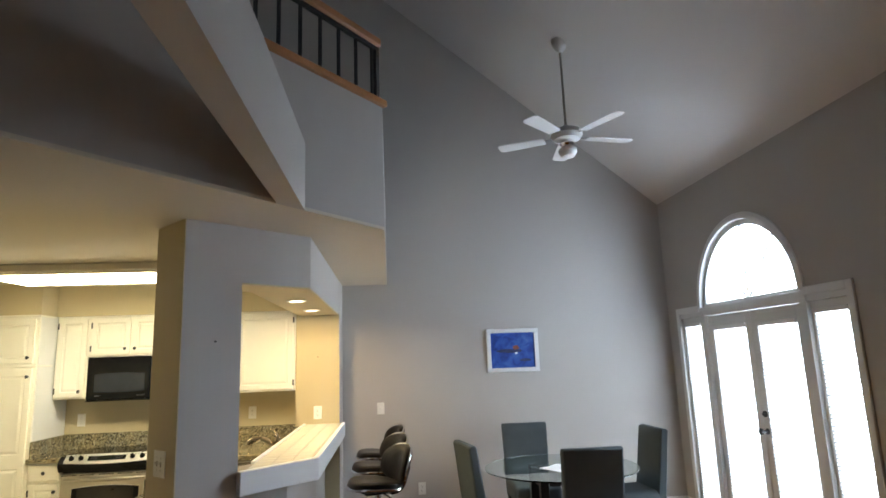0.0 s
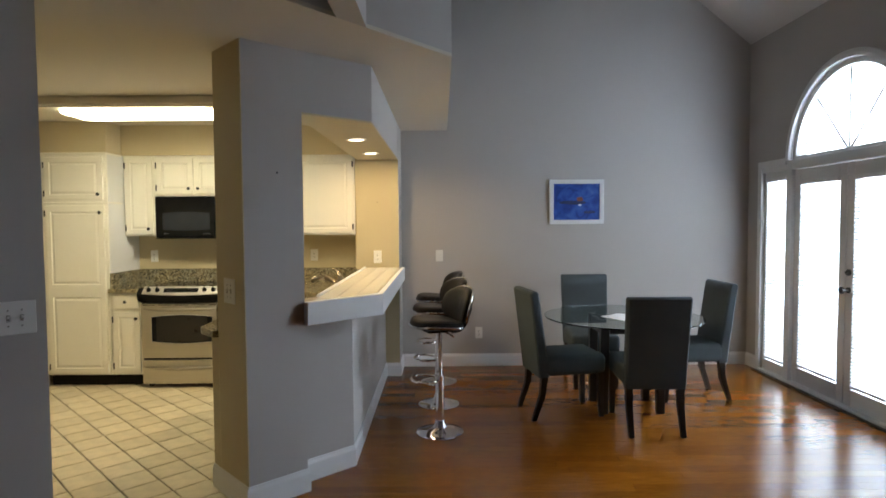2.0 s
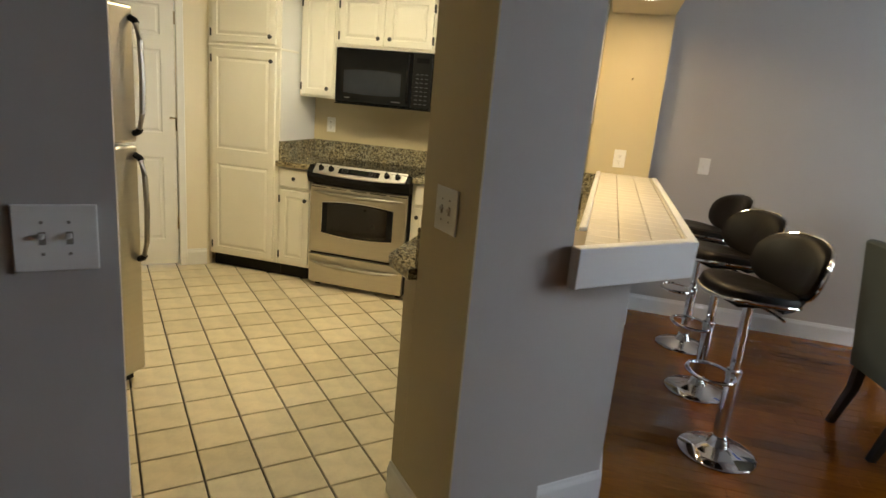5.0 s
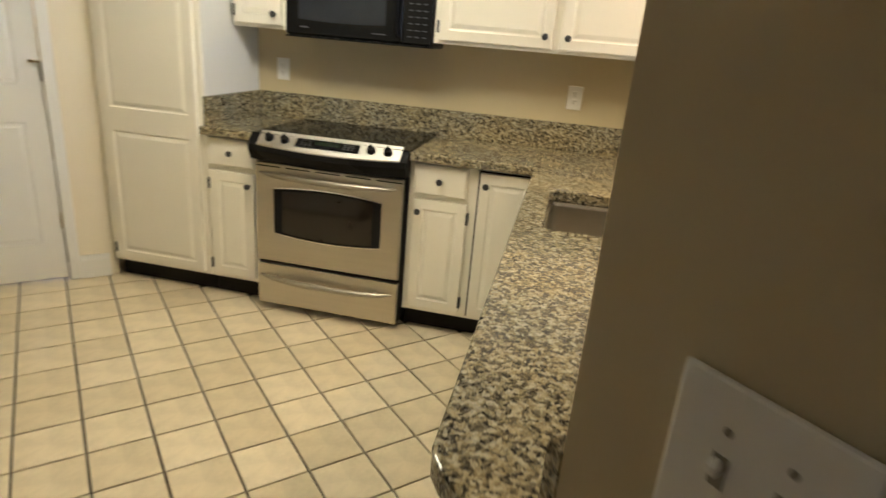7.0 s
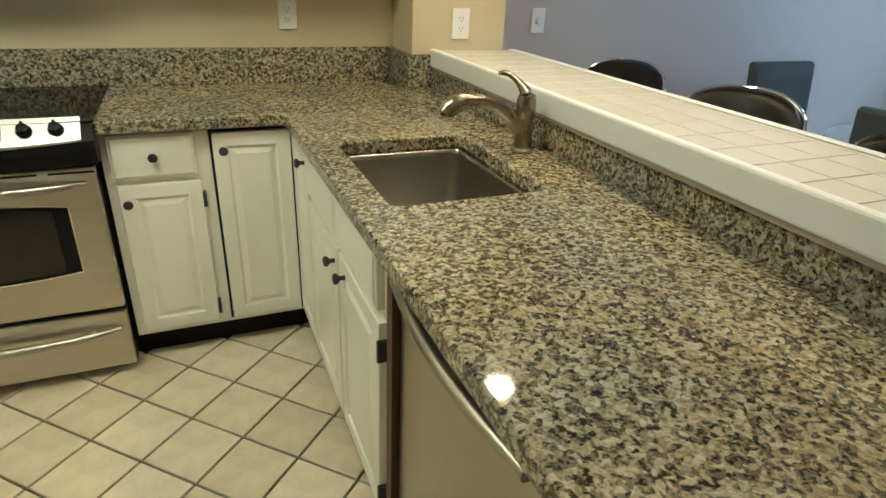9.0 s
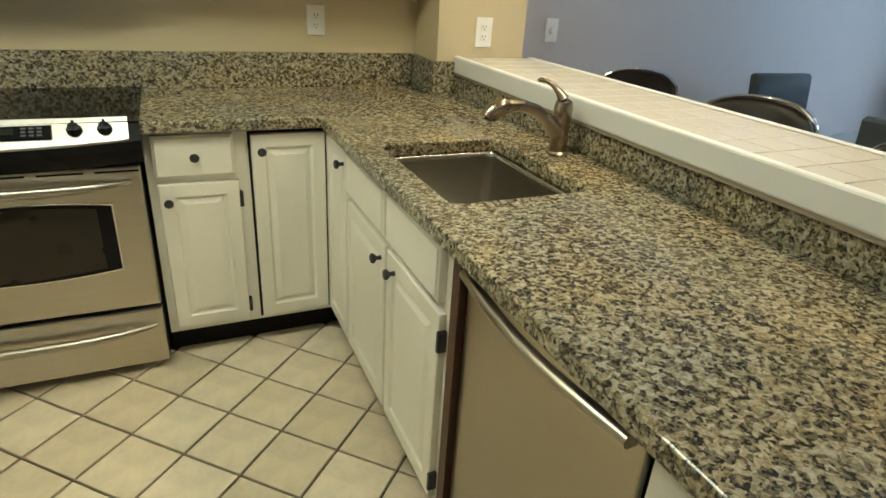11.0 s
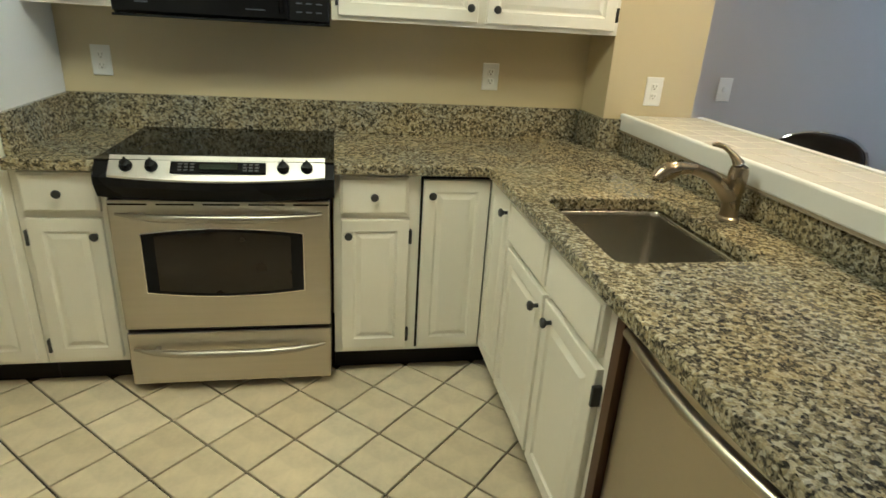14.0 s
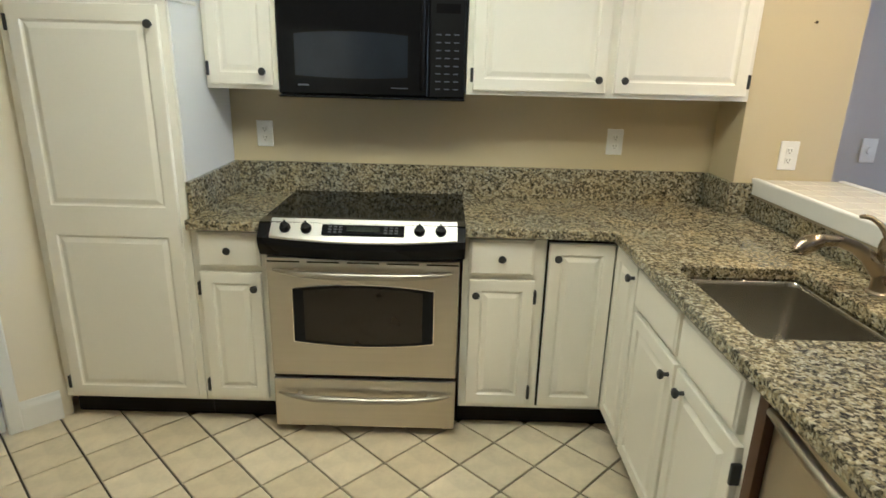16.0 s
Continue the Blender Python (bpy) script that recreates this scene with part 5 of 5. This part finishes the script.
part("apron", boxes((TX - 0.18, TX + 0.18, TY - 0.19, TY - 0.15, 0.63, 0.72), (TX - 0.18, TX + 0.18, TY + 0.15, TY + 0.19, 0.63, 0.72), (TX - 0.25, TX - 0.21, TY - 0.12, TY + 0.12, 0.63, 0.72), (TX + 0.21, TX + 0.25, TY - 0.12, TY + 0.12, 0.63, 0.72)), DARKWOOD, t)
pp = thing("papers", TX - 0.05, TY - 0.12, 0.745, "white printed papers lying on the glass table", "papers")
part("sheet", moved(boxes((-0.105, 0.105, -0.148, 0.148, 0.0, 0.003)), T((TX - 0.05, TY - 0.12, 0.7445)) @ Matrix.Rotation(radians(28), 4, "Z")), PAPER, pp)
part("sheet", moved(boxes((-0.10, 0.10, -0.14, 0.14, 0.0, 0.002)), T((TX - 0.01, TY - 0.08, 0.748)) @ Matrix.Rotation(radians(48), 4, "Z")), PAPER, pp)


def chair():
    """A chair that faces +y; its seat's centre stands over the origin."""
    c = thing("dining_chair", 0, 0, 0, "blue-grey upholstered parsons dining chair with dark legs", "chair", "chairs round the dining table")
    bm = bmesh.new()
    box(bm, -0.215, 0.215, -0.20, 0.31, 0.335, 0.49, 0.04, 4)
    part("seat", bm, FABRIC, c, smooth=True)
    bm = bmesh.new()
    n = 8
    rows = []
    for i in range(n + 1):
        u = i / n
        z = 0.33 + u * 0.64
        y = -0.185 - 0.085 * u * u - 0.02 * math.sin(math.pi * u)
        w = 0.210 + 0.012 * u
        th = 0.045 - 0.012 * u
        rr = 0.012
        rows.append([bm.verts.new(p) for p in ((-w + rr, y - th, z), (w - rr, y - th, z), (w, y - th + rr, z), (w, y + th - rr, z), (w - rr, y + th, z), (-w + rr, y + th, z), (-w, y + th - rr, z), (-w, y - th + rr, z))])
    rows.append([bm.verts.new((v.co.x * 0.97, -0.27 + (v.co.y + 0.27) * 0.6, v.co.z + 0.014)) for v in rows[-1]])
    for a, b in zip(rows, rows[1:]):
        for j in range(8):
            bm.faces.new((a[j], a[(j + 1) % 8], b[(j + 1) % 8], b[j]))
    bm.faces.new(rows[0]), bm.faces.new(rows[-1][::-1])
    part("backrest", bm, FABRIC, c, smooth=True)
    for sx in (-1, 1):
        for y0, y1, y2 in ((-0.18, -0.195, -0.262), (0.272, 0.274, 0.282)):
            bm = bmesh.new()
            prev = None
            for y, z, hw in ((y0, 0.36, 0.024), (y1, 0.20, 0.021), (y2, 0.0, 0.016)):
                ring = [bm.verts.new((sx * 0.18 + a * hw, y + b * hw, z)) for a, b in ((-1, -1), (1, -1), (1, 1), (-1, 1))]
                if prev:
                    for j in range(4):
                        bm.faces.new((prev[j], prev[(j + 1) % 4], ring[(j + 1) % 4], ring[j]))
                else:
                    bm.faces.new(ring)
                prev = ring
            bm.faces.new(prev[::-1])
            part("leg", bm, DARKWOOD, c, "dark espresso wooden leg")
    return c


c = chair()
c.matrix_basis = pose(4.27, -1.70, 0, 0, 0, -2)
copy_thing(c, pose(3.685, -1.37, 0, 0, 0, -80))
copy_thing(c, pose(4.155, -0.47, 0, 0, 0, 178))
copy_thing(c, pose(4.89, -0.98, 0, 0, 0, 92))

# ---- tiles, last ----
def tile_mesh(poly, z0, z1, bev):
    """A flat tile with a small chamfer from a convex polygon."""
    me = bpy.data.meshes.new("tile")
    c2 = Vector((sum(p[0] for p in poly) / len(poly), sum(p[1] for p in poly) / len(poly)))
    k = len(poly)
    inner = [c2 + (Vector(p) - c2) * (1 - 2.2 * bev / max(0.02, (Vector(p) - c2).length)) for p in poly]
    vs = [(x, y, z0) for x, y in poly] + [(x, y, z1 - bev * 0.6) for x, y in poly] + [(p.x, p.y, z1) for p in inner]
    fs = [tuple(range(2 * k, 3 * k))]
    for r in (0, 1):
        fs += [(r * k + i, r * k + (i + 1) % k, (r + 1) * k + (i + 1) % k, (r + 1) * k + i) for i in range(k)]
    me.from_pydata(vs, [], fs)
    return me


def lay(parent, origin, angle, pitch, size, inside, half_planes, z0, z1, bev, material, reach):
    u, v = Vector((math.cos(angle), math.sin(angle))), Vector((-math.sin(angle), math.cos(angle)))
    whole = None
    for i in range(-reach, reach):
        for j in range(-reach, reach):
            c0 = Vector(origin) + pitch * ((i + 0.5) * u + (j + 0.5) * v)
            if not inside(c0):
                continue
            h = size / 2
            square = [(a * h * u + b * h * v) for a, b in ((-1, -1), (1, -1), (1, 1), (-1, 1))]
            poly = [tuple(c0 + q) for q in square]
            cut = poly
            for nrm, off in half_planes:
                cut = clip(cut, nrm, off)
                if len(cut) < 3:
                    break
            if len(cut) < 3:
                continue
            if len(cut) == 4 and all((Vector(a) - Vector(b)).length < 1e-7 for a, b in zip(cut, poly)):
                if whole is None:
                    whole = tile_mesh([tuple(q) for q in square], z0, z1, bev)
                    whole.materials.append(material)
                me = whole
                at = c0
            else:
                xs, ys = [p[0] for p in cut], [p[1] for p in cut]
                area = abs(sum(cut[k][0] * cut[k - 1][1] - cut[k - 1][0] * cut[k][1] for k in range(len(cut)))) / 2
                if area < 3e-4:
                    continue
                at = c0
                me = tile_mesh([(p[0] - c0.x, p[1] - c0.y) for p in cut], z0, z1, bev)
                me.materials.append(material)
            ob = new("tile", me)
            ob.location = (at.x, at.y, 0)
            ob.parent = parent


kn = (-DOORLINE[0][0], -DOORLINE[0][1])
def in_kitchen(c):
    if c.x > 1.61 and c.y > -2.1 or c.y > -0.36 or c.x > 1.95:
        return False
    if N.dot(c - A) < -0.16 or c.x < -1.9 or c.y < -4.6 or (c.x < -0.70 and c.y < -2.2):
        return False
    return (c - DW0).dot(Vector((-0.707, 0.707))) < 0.25
lay(bpy.data.objects["floor"], (0.630, -0.9465), radians(45.3), 0.2094, 0.2008, in_kitchen, [(kn, -DOORLINE[1] - 0.002)], -0.012, -0.001, 0.0022, TILE, 32)
def in_bar(c):
    return 1.95 < c.x < 2.5 and -2.8 < c.y < -0.2
dn = Vector((D.y, -D.x))
lay(bpy.data.objects["bar_top"], (2.032, -0.257), radians(0), 0.1075, 0.1035, in_bar, [((-1, 0), -2.0325), ((1, 0), 2.370), ((0, 1), -0.257), ((dn.x, dn.y), dn.x * A.x + dn.y * A.y + 0.0), ((-D.x, -D.y), -D.dot(A) - CW - 0.006)], 1.060, 1.0695, 0.0012, BARTILE, 30)
